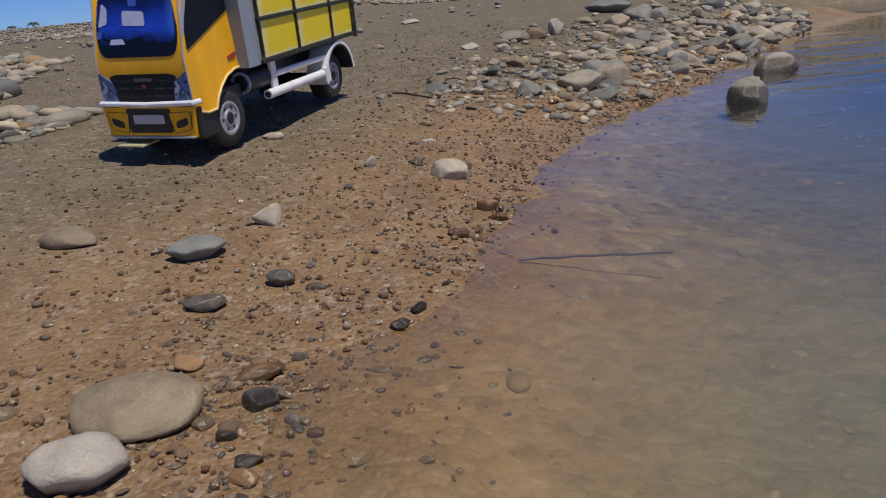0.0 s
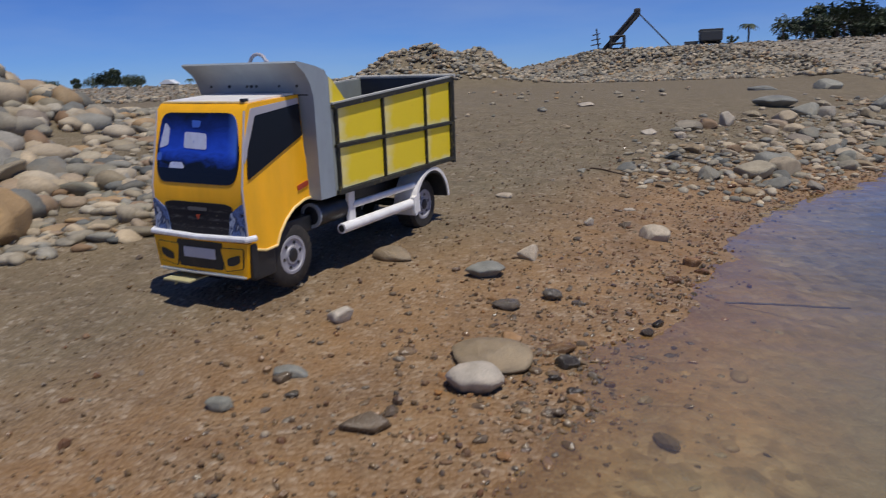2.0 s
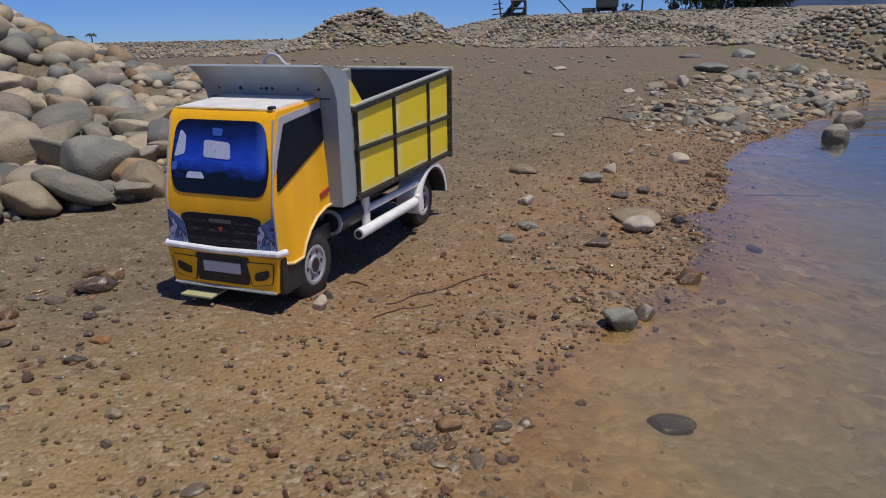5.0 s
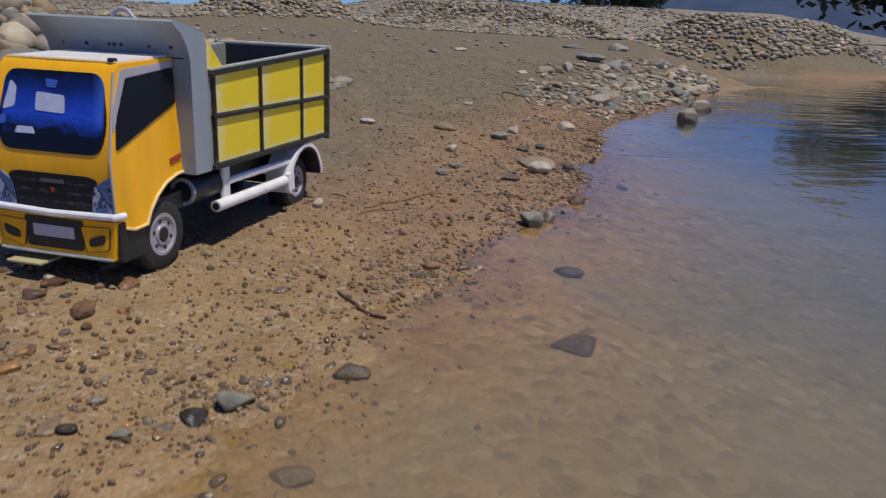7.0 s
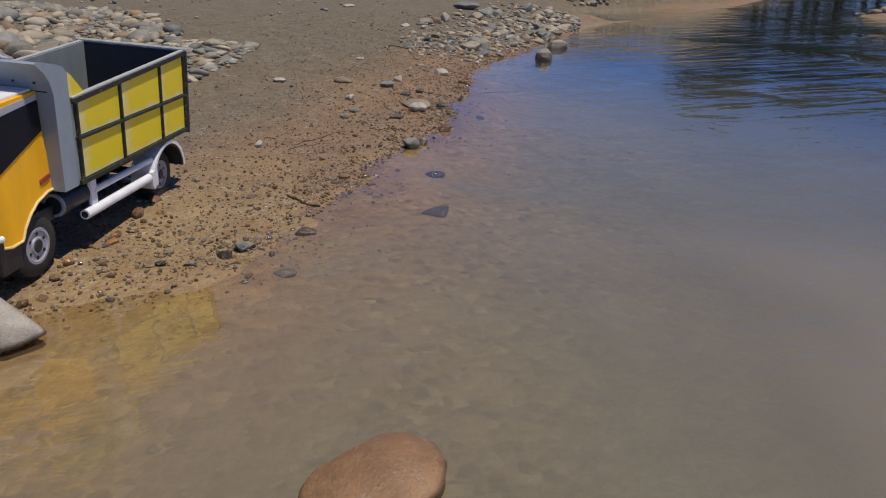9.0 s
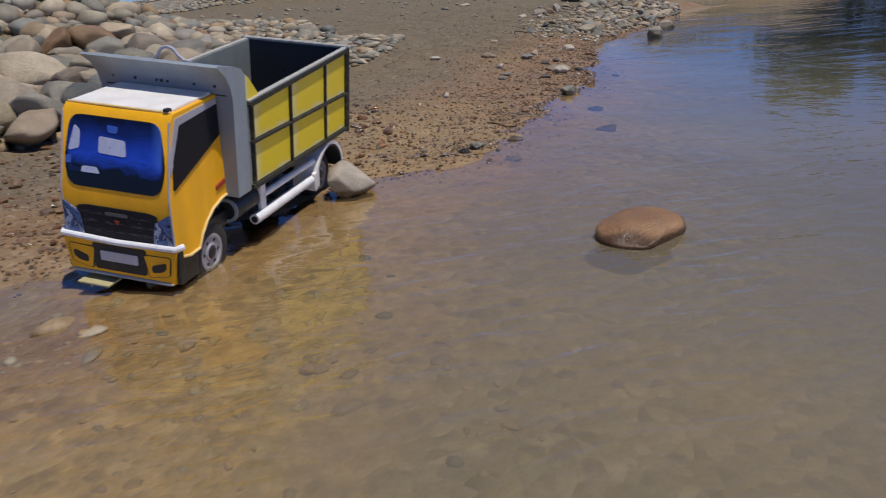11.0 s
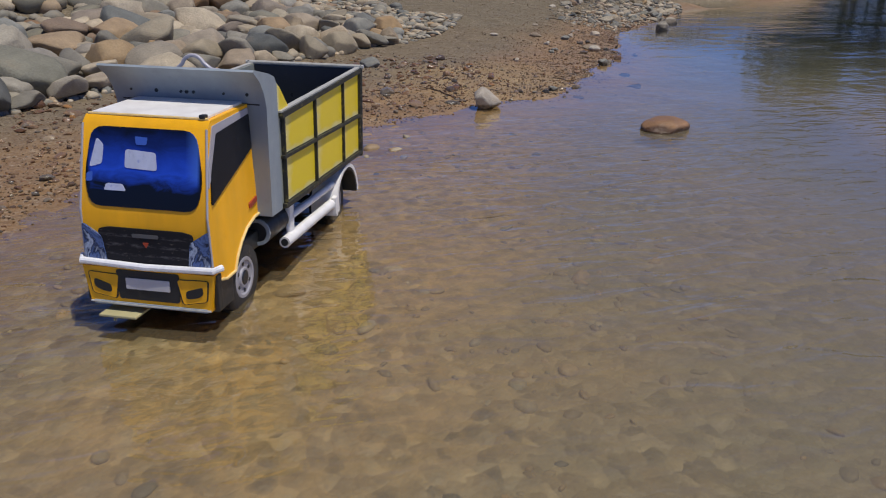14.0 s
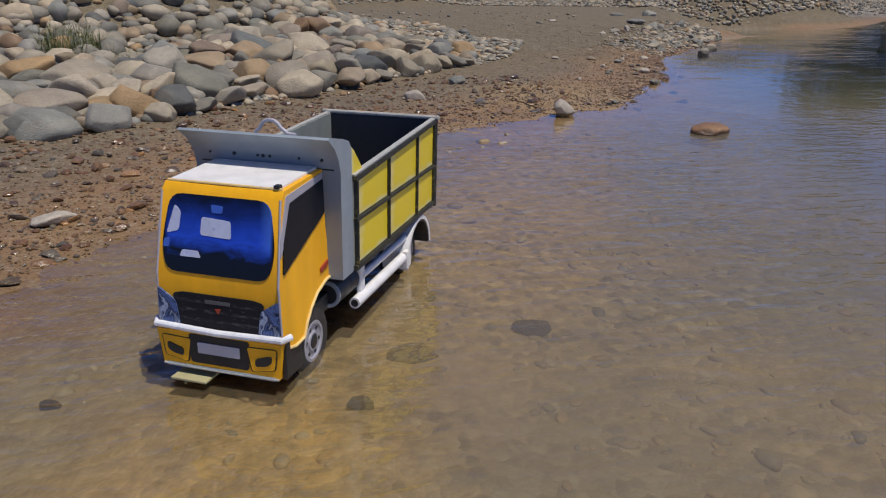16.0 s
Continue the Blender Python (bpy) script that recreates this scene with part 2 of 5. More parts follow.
    level = k.math("ADD", z, k.math("MULTIPLY", k.math("SUBTRACT", n_big, 0.5), 0.08))
    shore = k.math("ADD", k.add("Attribute", attribute_name="shore").outputs["Fac"], k.math("MULTIPLY", k.math("SUBTRACT", k.noise(2.2, 4, pos), 0.5), 0.35))
    damp = k.math("MAXIMUM", k.span(level, 0.035, 0.085), k.span(shore, 0.32, 0.64, 0.0, 0.85))
    col = k.mix(damp, wet, dry)
    # orange mud carried up out of the ford
    away = k.add("VectorMath", {0: pos, 1: (-9.5 * U, 0.5 * U, 0.0)}, operation="DISTANCE").outputs["Value"]
    mud = k.math("MULTIPLY", k.span(k.math("ADD", away, k.math("MULTIPLY", k.noise(3, 4, pos, 0.6), 0.5)), 0.86, 0.45), 0.8)
    col = k.mix(mud, col, k.ramp(n_mid, [(0.3, (0.23, 0.14, 0.05)), (0.55, (0.31, 0.20, 0.074)), (0.75, (0.37, 0.25, 0.10))]))
    col = k.mix(k.span(yonder, 9.3, 10.0), col, paving)
    col = k.mix(k.span(level, -0.02, 0.004), silt, col)
    cells = k.voronoi(150, pos)
    pick = k.add("SeparateColor", {"Color": cells.outputs["Color"]}).outputs[0]
    bits = k.ramp(pick, [(0.0, (0.05, 0.04, 0.03)), (0.18, (0.14, 0.095, 0.055)), (0.5, (0.24, 0.175, 0.11)), (0.8, (0.34, 0.26, 0.17)), (0.97, (0.55, 0.48, 0.38))])
    above = k.span(level, -0.012, 0.006, 0.34, 1.0)
    col = k.mix(k.math("MULTIPLY", k.span(k.noise(26, 4, pos), 0.35, 0.68, 0.05, 0.42), above), col, bits)
    fine = k.add("SeparateColor", {"Color": k.voronoi(420, pos).outputs["Color"]}).outputs[0]
    col = k.mix(k.math("MULTIPLY", above, 0.14), col, k.ramp(fine, [(0.0, (0.06, 0.05, 0.035)), (0.6, (0.26, 0.2, 0.13)), (1.0, (0.5, 0.42, 0.32))]))
    k.put(k.bsdf.inputs["Base Color"], col)
    k.put(k.bsdf.inputs["Roughness"], k.math("ADD", k.span(level, 0.0, 0.06, 0.48, 0.85), k.math("MULTIPLY", n_fine, 0.15)))
    pebbles = k.math("MULTIPLY", above, k.math("SUBTRACT", 1.0, cells.outputs["Distance"]))
    below = k.math("MULTIPLY", k.math("SUBTRACT", 1.0, above), k.math("SUBTRACT", 1.0, gravel.outputs["Distance"]))
    b1 = k.bump(below, 0.7, 0.012, k.bump(n_mid, 0.5, 0.02))
    b2 = k.bump(pebbles, 0.6, 0.004, b1)
    k.put(k.bsdf.inputs["Normal"], k.bump(k.math("MULTIPLY", above, n_fine), 0.7, 0.003, b2))
    return m


def water_material():
    m = bpy.data.materials.new("river_water")
    m.use_nodes = True
    t = m.node_tree
    t.nodes.remove(t.nodes["Principled BSDF"])

    class Any(Nodes):
        def __init__(self):
            self.t = t

    k = Any()
    pos = k.add("NewGeometry").outputs["Position"]
    stretch = k.add("Mapping", {"Vector": pos, "Rotation": (0, 0, radians(-32)), "Scale": (0.45, 2.6, 1.0)}).outputs[0]
    w1, w2, w3 = k.noise(5.0, 3, pos, 0.5, 0.6), k.noise(20, 2, pos, 0.5, 0.3), k.noise(3.4, 3, stretch, 0.5, 0.4)
    place = k.add("SeparateXYZ", {"Vector": pos})
    breeze = k.math("MULTIPLY", k.span(place.outputs["X"], 0.6, 1.9, 0.1, 1.0), k.span(k.noise(0.9, 2, pos), 0.34, 0.56))
    # the current runs quicker and choppier over the ford
    chop = k.math("MULTIPLY", k.span(place.outputs["Y"], -0.3, -1.1), k.span(k.noise(1.1, 2, pos), 0.34, 0.6, 0.35, 1.0))
    across = k.add("Mapping", {"Vector": pos, "Rotation": (0, 0, radians(14)), "Scale": (0.55, 1.5, 1.0)}).outputs[0]
    w4 = k.noise(15, 2, across, 0.5, 0.8)
    b1 = k.bump(w1, 0.34, 0.01)
    b2 = k.bump(w2, 0.3, 0.0022, b1)
    b3 = k.bump(k.math("MULTIPLY", w4, chop), 0.8, 0.009, b2)
    nrm = k.bump(k.math("MULTIPLY", w3, breeze), 0.55, 0.022, b3)
    # the water is clear at its edge and cloudier the deeper it gets, with drifting plumes of silt
    deep = k.add("Attribute", attribute_name="depth").outputs["Fac"]
    cloudy = k.math("SUBTRACT", 1.0, k.math("POWER", 2.718, k.math("MULTIPLY", deep, -22.0)))
    drift = k.math("MULTIPLY", k.math("SUBTRACT", k.noise(0.9, 4, pos, 0.6, 1.0), 0.5), 0.7)
    plume = k.math("MULTIPLY", k.span(k.noise(0.75, 3, pos, 0.5, 0.7), 0.5, 0.66), k.span(deep, 0.004, 0.03))
    murk = k.ramp(k.math("ADD", cloudy, drift), [(0.1, (0.28, 0.205, 0.115)), (0.45, (0.25, 0.205, 0.13)), (0.75, (0.20, 0.19, 0.145)), (1.0, (0.13, 0.135, 0.11))])
    ford = k.span(place.outputs["Y"], 0.1, -0.6)
    swirl = k.ramp(k.noise(7.0, 6, across, 0.62, 1.2), [(0.3, (0.16, 0.145, 0.095)), (0.48, (0.24, 0.195, 0.115)), (0.62, (0.30, 0.225, 0.12)), (0.75, (0.22, 0.205, 0.15))])
    murk = k.mix(k.math("MULTIPLY", ford, k.span(place.outputs["X"], -0.5, -1.3, 0.0, 0.8)), murk, swirl)
    murk = k.mix(k.math("MULTIPLY", plume, k.span(place.outputs["X"], 0.3, -0.5, 0.2, 0.9)), murk, (0.275, 0.195, 0.13, 1))
    murk = k.mix(k.math("MULTIPLY", ford, 0.55), murk, (0.255, 0.205, 0.125, 1))
    # murk colour goes darker far out across the river
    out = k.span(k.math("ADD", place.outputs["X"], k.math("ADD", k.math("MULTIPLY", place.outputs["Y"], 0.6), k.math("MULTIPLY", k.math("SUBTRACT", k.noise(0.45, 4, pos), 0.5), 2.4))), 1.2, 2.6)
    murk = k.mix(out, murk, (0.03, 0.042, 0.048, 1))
    stirred = k.math("ADD", k.math("MULTIPLY", k.math("MULTIPLY", ford, k.span(place.outputs["X"], -1.35, -0.75, 0.08, 0.24)), k.span(deep, 0.003, 0.02)), k.math("MULTIPLY", plume, 0.28))
    body = k.add("MixShader", {"Fac": k.math("ADD", 0.04, k.math("ADD", k.math("MULTIPLY", cloudy, 0.38), stirred), clamp=True)})
    clear = k.add("BsdfTransparent", {"Color": (0.93, 0.925, 0.83, 1)})
    mud = k.add("BsdfDiffuse", {"Color": murk})
    t.links.new(clear.outputs[0], body.inputs[1])
    t.links.new(mud.outputs[0], body.inputs[2])
    shine = k.add("BsdfGlossy", {"Roughness": 0.03, "Normal": nrm, "Color": (1, 1, 1, 1)})
    edge = k.add("Fresnel", {"IOR": 1.64, "Normal": nrm})
    top = k.add("MixShader", {"Fac": edge.outputs[0]})
    t.links.new(body.outputs[0], top.inputs[1])
    t.links.new(shine.outputs[0], top.inputs[2])
    t.links.new(top.outputs[0], t.nodes["Material Output"].inputs["Surface"])
    return m


SAND, WATER = sand_material(), water_material()
xs = graded(-36 * U, 14 * U, 0.022, 4000 * U, 1.06)
ys = graded(-42 * U, 42 * U, 0.022, 4000 * U, 1.06)
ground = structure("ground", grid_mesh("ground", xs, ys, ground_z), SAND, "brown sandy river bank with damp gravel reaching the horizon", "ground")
from_shore = ground.data.attributes.new("shore", "FLOAT", "POINT")
from_shore.data.foreach_set("value", np.clip(shore_distance(*np.meshgrid(xs, ys)), -1, 5).ravel().astype(np.float32))
wx, wy = graded(-40 * U, 24 * U, 0.045, 4000 * U, 1.25), graded(-46 * U, 50 * U, 0.045, 4000 * U, 1.25)
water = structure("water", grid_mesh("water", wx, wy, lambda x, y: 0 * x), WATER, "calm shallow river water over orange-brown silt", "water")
gx, gy = np.meshgrid(wx, wy)
depth = water.data.attributes.new("depth", "FLOAT", "POINT")
depth.data.foreach_set("value", np.clip(-ground_z(gx, gy), 0, 1).ravel().astype(np.float32))

# ---- stones ----
def stone_bm(seed, flat=0.6, long=1.25, angular=0.0, level=3):
    """A river cobble of about unit width round its middle."""
    rng = random.Random(seed)
    bm = bmesh.new()
    bmesh.ops.create_icosphere(bm, subdivisions=level, radius=0.5)
    off = Vector((rng.uniform(0, 90), rng.uniform(0, 90), rng.uniform(0, 90)))
    cuts = [Vector((rng.gauss(0, 1), rng.gauss(0, 1), rng.gauss(0, 0.8))).normalized() for _ in range(9)]
    for v in bm.verts:
        p = v.co.copy()
        r = 1 + 0.13 * noise.noise(p * 1.5 + off) + 0.04 * noise.noise(p * 4.5 + off)
        for c in cuts:
            facing_cut, limit = p.normalized().dot(c), 0.82 - 0.22 * angular
            if facing_cut > limit:
                r -= 0.85 * max(0.0, r - limit / facing_cut)
        v.co = Vector((p.x * r * long, p.y * r, p.z * r * flat))
    for f in bm.faces:
        f.smooth = True
    return bm


def stone_mesh(name, seed, material, **shape):
    bm = stone_bm(seed, **shape)
    me = bpy.data.meshes.new(name)
    bm.to_mesh(me)
    bm.free()
    me.materials.append(material)
    return me


MIXED = [(0.0, (0.103, 0.108, 0.101)), (0.12, (0.309, 0.281, 0.216)), (0.22, (0.577, 0.453, 0.299)), (0.31, (0.175, 0.182, 0.167)), (0.42, (0.391, 0.32, 0.211)), (0.52, (0.268, 0.271, 0.242)),
         (0.62, (0.639, 0.522, 0.361)), (0.72, (0.206, 0.202, 0.154)), (0.80, (0.464, 0.295, 0.136)), (0.87, (0.34, 0.325, 0.282)), (0.93, (0.258, 0.148, 0.0704)), (0.98, (0.515, 0.433, 0.317))]


def stone_material(name, stops, rough=0.72, island=False, stain=True, splash=0.03):
    """Water-worn stone; each piece takes its own colour out of the stops."""
    m = mat(name, rough=rough)
    k = Nodes(m)
    pos = k.add("TexCoord").outputs["Object"]
    rnd = k.add("NewGeometry").outputs["Random Per Island"] if island else k.add("ObjectInfo").outputs["Random"]
    size = 16.0 if island else 3.0
    tint = k.ramp(rnd, [(at, tuple(0.8 * v for v in c)) for at, c in stops])
    shade = k.math("MULTIPLY", k.span(k.noise(size, 5, pos), 0.3, 0.7, 0.74, 1.16), k.span(k.noise(size * 11, 4, pos), 0.3, 0.7, 0.84, 1.12))
    col = k.mix(1.0, tint, k.add("CombineXYZ", {"X": shade, "Y": shade, "Z": shade}).outputs[0], "MULTIPLY")
    if stain:
        col = k.mix(k.span(k.noise(size * 0.6, 6, pos, 0.65), 0.55, 0.75, 0.0, 0.45), col, (0.24, 0.165, 0.09, 1))
    dry = k.span(k.noise(size * 4, 3, pos), 0.3, 0.7, rough - 0.12, rough + 0.12)
    if not island:
        # splashed dark and glossy up to a wavy line just over the water
        world_pos = k.add("NewGeometry").outputs["Position"]
        height = k.math("ADD", k.add("SeparateXYZ", {"Vector": world_pos}).outputs["Z"], k.math("MULTIPLY", k.noise(14, 3, world_pos), 0.03))
        wet = k.span(height, splash + 0.004, splash - 0.004)
        col = k.mix(k.math("MULTIPLY", wet, 0.8), col, k.mix(1.0, col, (0.20, 0.165, 0.12, 1), "MULTIPLY"))
        dry = k.math("SUBTRACT", dry, k.math("MULTIPLY", wet, max(0.0, rough - 0.3)))
    k.put(k.bsdf.inputs["Base Color"], col)
    k.put(k.bsdf.inputs["Roughness"], dry)
    k.put(k.bsdf.inputs["Normal"], k.bump(k.noise(size * 9, 6, pos, 0.65), 0.3, 0.035 if not island else 0.005))
    return m


STONE = stone_material("river_stone", MIXED)
STONE_FAR = stone_material("river_stone_far", MIXED, island=True)
CLAY = [(0.0, (0.17, 0.085, 0.04)), (0.2, (0.24, 0.13, 0.065)), (0.4, (0.30, 0.19, 0.10)), (0.55, (0.12, 0.075, 0.05)), (0.68, (0.26, 0.21, 0.15)), (0.8, (0.10, 0.085, 0.065)), (0.87, (0.23, 0.12, 0.05)), (0.93, (0.38, 0.30, 0.20)), (0.98, (0.40, 0.20, 0.07))]
GRAVEL = stone_material("damp_gravel", CLAY, 0.2, island=True, stain=False)
GRIT = stone_material("dry_gravel", [(0.0, (0.16, 0.10, 0.055)), (0.3, (0.24, 0.175, 0.11)), (0.5, (0.19, 0.115, 0.06)), (0.7, (0.15, 0.115, 0.075)), (0.85, (0.27, 0.15, 0.075)), (0.94, (0.40, 0.34, 0.25))], 0.75, island=True, stain=False)
SHINGLE = stone_material("wet_shingle", [(0.0, (0.10, 0.075, 0.05)), (0.25, (0.17, 0.125, 0.08)), (0.5, (0.26, 0.175, 0.095)), (0.68, (0.13, 0.09, 0.06)), (0.85, (0.36, 0.28, 0.18)), (0.95, (0.36, 0.19, 0.075))], 0.22, island=True, stain=False)
TONES = {
    "pale": (stone_material("pale_stone", [(0.0, (0.58, 0.47, 0.34)), (0.5, (0.62, 0.54, 0.43)), (1.0, (0.50, 0.43, 0.34))], 0.6), "pale cream river pebble lying on damp sand"),
    "grey": (stone_material("grey_stone", [(0.0, (0.27, 0.265, 0.215)), (0.5, (0.36, 0.345, 0.28)), (1.0, (0.24, 0.24, 0.21))], 0.6), "grey water-worn river stone lying on damp sand"),
    "dark": (stone_material("dark_wet_stone", [(0.0, (0.12, 0.10, 0.075)), (0.5, (0.19, 0.14, 0.09)), (1.0, (0.13, 0.12, 0.10))], 0.22), "dark wet pebble at the edge of the water"),
    "tan": (stone_material("tan_stone", [(0.0, (0.32, 0.23, 0.13)), (0.5, (0.37, 0.28, 0.17)), (1.0, (0.28, 0.21, 0.13))], 0.5), "tan rounded stone dusted with wet sand"),
    "orange": (stone_material("rusty_stone", [(0.0, (0.36, 0.17, 0.06)), (0.5, (0.44, 0.25, 0.10)), (1.0, (0.34, 0.18, 0.08))], 0.42), "wet rust-orange stone at the edge of the water"),
}

TAN_A = (
    (0.116, 1.028, 0.112, 0.40, 0), (-0.054, 1.416, 0.076, 0.48, -3), (0.452, 2.013, 0.036, 0.50, -9),
    (0.396, 3.051, 0.044, 0.64, 0), 
    (-0.188, 1.264, 0.022, 0.60, -8), (-0.959, 1.261, 0.135, 0.88, -10), (-0.678, 0.254, 0.022, 0.58, -10),
    (-0.493, -0.095, 0.045, 0.43, -12), (-1.943, -2.308, 0.081, 0.33, 0), (-2.611, -1.934, 0.047, 0.35, 5),
)
PALE_A = (
    (0.100, 0.955, 0.072, 0.72, 7), (0.184, 1.448, 0.047, 0.97, 12), (0.449, 1.660, 0.067, 0.67, -11),
    (0.324, 1.722, 0.027, 1.07, -5), (0.445, 1.908, 0.034, 0.40, 4), (0.149, 1.924, 0.052, 0.33, 5),
    (0.694, 2.921, 0.092, 0.52, -1), (0.791, 2.848, 0.067, 0.56, -4), (1.051, 3.193, 0.087, 1.00, 12),
    (0.615, 2.315, 0.046, 0.44, -7), (0.571, 3.861, 0.095, 0.28, -9), (0.241, 1.008, 0.016, 0.65, -4),
    (-0.099, 1.142, 0.050, 0.68, -6), (-0.030, 0.528, 0.038, 0.82, -42), (-0.496, 0.554, 0.029, 1.10, 48),
)
PALE_B = (
    (-0.295, 1.474, 0.055, 0.47, -4), 
    (-0.677, -0.191, 0.021, 0.39, -3),
    (-0.562, -0.272, 0.044, 0.32, 8), (-2.632, -1.585, 0.120, 0.36, -1),
    (-1.510, 0.057, 0.112, 0.90, -10),
)
GREY_A = (
    (0.106, 1.355, 0.078, 0.48, 27), (0.370, 2.254, 0.030, 0.73, -2), (0.986, 2.530, 0.104, 0.68, 9),
    (1.750, 3.103, 0.121, 0.65, 4), (-0.120, 0.970, 0.046, 0.58, -5),
    (-0.175, 0.887, 0.043, 0.54, 3), (-0.895, 1.387, 0.122, 0.49, -5), (-0.071, 0.499, 0.078, 0.62, 3),
    (-0.616, -0.159, 0.054, 0.47, -4), (-0.711, -0.207, 0.027, 0.61, -10), (-1.198, 0.547, 0.099, 0.75, 5),
    (-2.950, -0.571, 0.347, 0.39, -3),
)
GREY_B = (
    (1.483, 3.877, 0.24, 0.34, 10), (1.526, 3.604, 0.145, 0.70, -8), (2.249, 5.080, 0.187, 0.57, 4), (2.072, 4.040, 0.131, 0.85, 0), (1.847, 5.074, 0.2, 0.33, -6),
    (1.327, 2.738, 0.084, 0.75, 12), (2.518, 4.040, 0.138, 0.60, 5), (1.743, 3.101, 0.125, 0.60, -9), (1.811, 3.331, 0.091, 0.76, 20),
)
DARK_A = (
    (0.212, 1.266, 0.035, 0.73, -12), (0.405, 1.740, 0.034, 0.65, -18), (0.213, 1.034, 0.034, 0.74, 6),
    (0.356, 1.182, 0.023, 0.75, 10), (0.251, 1.247, 0.023, 0.67, -3), (0.143, 1.216, 0.055, 0.24, 12),
    (0.337, 1.153, 0.028, 0.52, 4), (0.196, 0.989, 0.023, 0.52, -6), (0.214, 0.956, 0.026, 0.50, 1),
    (-0.008, 0.853, 0.061, 0.47, -9), (-0.060, 0.699, 0.014, 1.00, 7), (0.023, 0.583, 0.012, 1.00, -3),
    (-0.129, 0.955, 0.032, 0.55, 2), (-0.651, -0.177, 0.036, 0.47, -7),
)
DARK_B = (
    (-0.760, -0.195, 0.021, 0.56, -5), (-0.184, -0.008, 0.074, 0.36, -3), (-0.093, 0.253, 0.055, 0.25, -4),
    (-2.039, -2.429, 0.048, 0.60, -41), (-2.435, -2.366, 0.028, 0.75, -10), (-1.731, -2.249, 0.087, 0.38, -11),
)
ORANGE_A = (
    (0.143, 1.099, 0.035, 0.58, 2), (0.207, 1.083, 0.054, 0.38, 8), (0.483, 1.497, 0.049, 0.50, -34),
    (0.428, 1.402, 0.033, 0.53, 4), (0.495, 1.453, 0.032, 0.60, 5), (0.259, 0.989, 0.016, 0.61, 8),
    (0.095, 0.670, 0.058, 0.47, 3), (-0.332, 0.236, 0.032, 0.56, 10),
)


def lay_stone(name, me, x, y, wide, high, turn, sink=0.3, tilt=(0, 0)):
    """One stone of a given width and height over width, partly sunk in the ground."""
    ob = new(name, me)
    z = float(ground_z(np.array([x]), np.array([y]))[0])
    ob.matrix_world = pose(x, y, z + wide * high * (0.5 - sink), tilt[0], tilt[1], turn) @ Matrix.Diagonal((wide / 1.2, wide / 1.2 * 0.95, wide * high, 1))
    return ob


rng = random.Random(11)
for tone, rows in (("tan", TAN_A), ("pale", PALE_A), ("pale", PALE_B), ("grey", GREY_A), ("grey", GREY_B), ("dark", DARK_A), ("dark", DARK_B), ("orange", ORANGE_A)):
    material, words = TONES[tone]
    for n, (x, y, wide, high, turn) in enumerate(rows):
        me = stone_mesh("pebble", 100 + n * 7 + len(tone) * 131, material, flat=1.0, long=1.2, angular={"grey": 1.1, "tan": 0.5, "pale": 1.0}.get(tone, 1.0) + 0.5 * rng.random(), level=4)
        ob = lay_stone("pebble" if wide < 0.064 else "cobble", me, x, y, wide, max(high, 0.35), turn, 0.36)
        tagged(ob, words, "stone", "loose stones by the water")

BOULDER = stone_material("splashed_boulder", [(0.0, (0.50, 0.43, 0.32)), (0.5, (0.44, 0.39, 0.30)), (1.0, (0.36, 0.33, 0.26))], 0.6, splash=0.054)
for tone, x, y, wide, high, up, words in (("pale", 1.23, 2.14, 0.118, 0.8, 0.62, "pale boulder with a wet black foot standing in water"), ("tan", 1.57, 2.61, 0.145, 0.72, 0.5, "tan boulder standing in shallow water"),
                                   ("orange", -0.566, -0.866, 0.170, 0.40, 0.52, "wet rust-orange rock rising out of the water"), ("pale", -0.966, -0.405, 0.121, 0.80, 0.74, "pale tan block of stone with a wet foot in the shallows")):
    me = stone_mesh("boulder", int(x * 100) + 400, BOULDER if x > 0 else TONES[tone][0], flat=1.0, long=1.2, angular=1.1 if x < -0.9 else (0.0 if tone == "orange" else 0.5), level=4)
    ob = new("boulder", me)
    ob.matrix_world = pose(x, y, wide * high * (up - 0.5), *((0, 3, 25) if tone == "orange" else (4, -6, 25))) @ Matrix.Diagonal((wide / 1.2, wide / 1.25, wide * high, 1))
    tagged(ob, words, "stone", "boulders in the water")


def inside(poly, x, y):
    """Which points lie in a polygon."""
    hit = np.zeros(np.shape(x), bool)
    for (ax, ay), (bx, by) in zip(poly, poly[1:] + poly[:1]):
        if ay != by:
            hit ^= ((ay > y) != (by > y)) & (x < (bx - ax) * (y - ay) / (by - ay) + ax)
    return hit


def scatter(n, poly, seed):
    """n points (in plan units) spread over a polygon."""
    r = np.random.RandomState(seed)
    xs_, ys_ = [p[0] for p in poly], [p[1] for p in poly]
    got = np.zeros((0, 2))
    while len(got) < n:
        p = np.stack([r.uniform(min(xs_), max(xs_), 4 * n), r.uniform(min(ys_), max(ys_), 4 * n)], -1)
        got = np.concatenate([got, p[inside(poly, p[:, 0], p[:, 1])]])
    return got[:n]


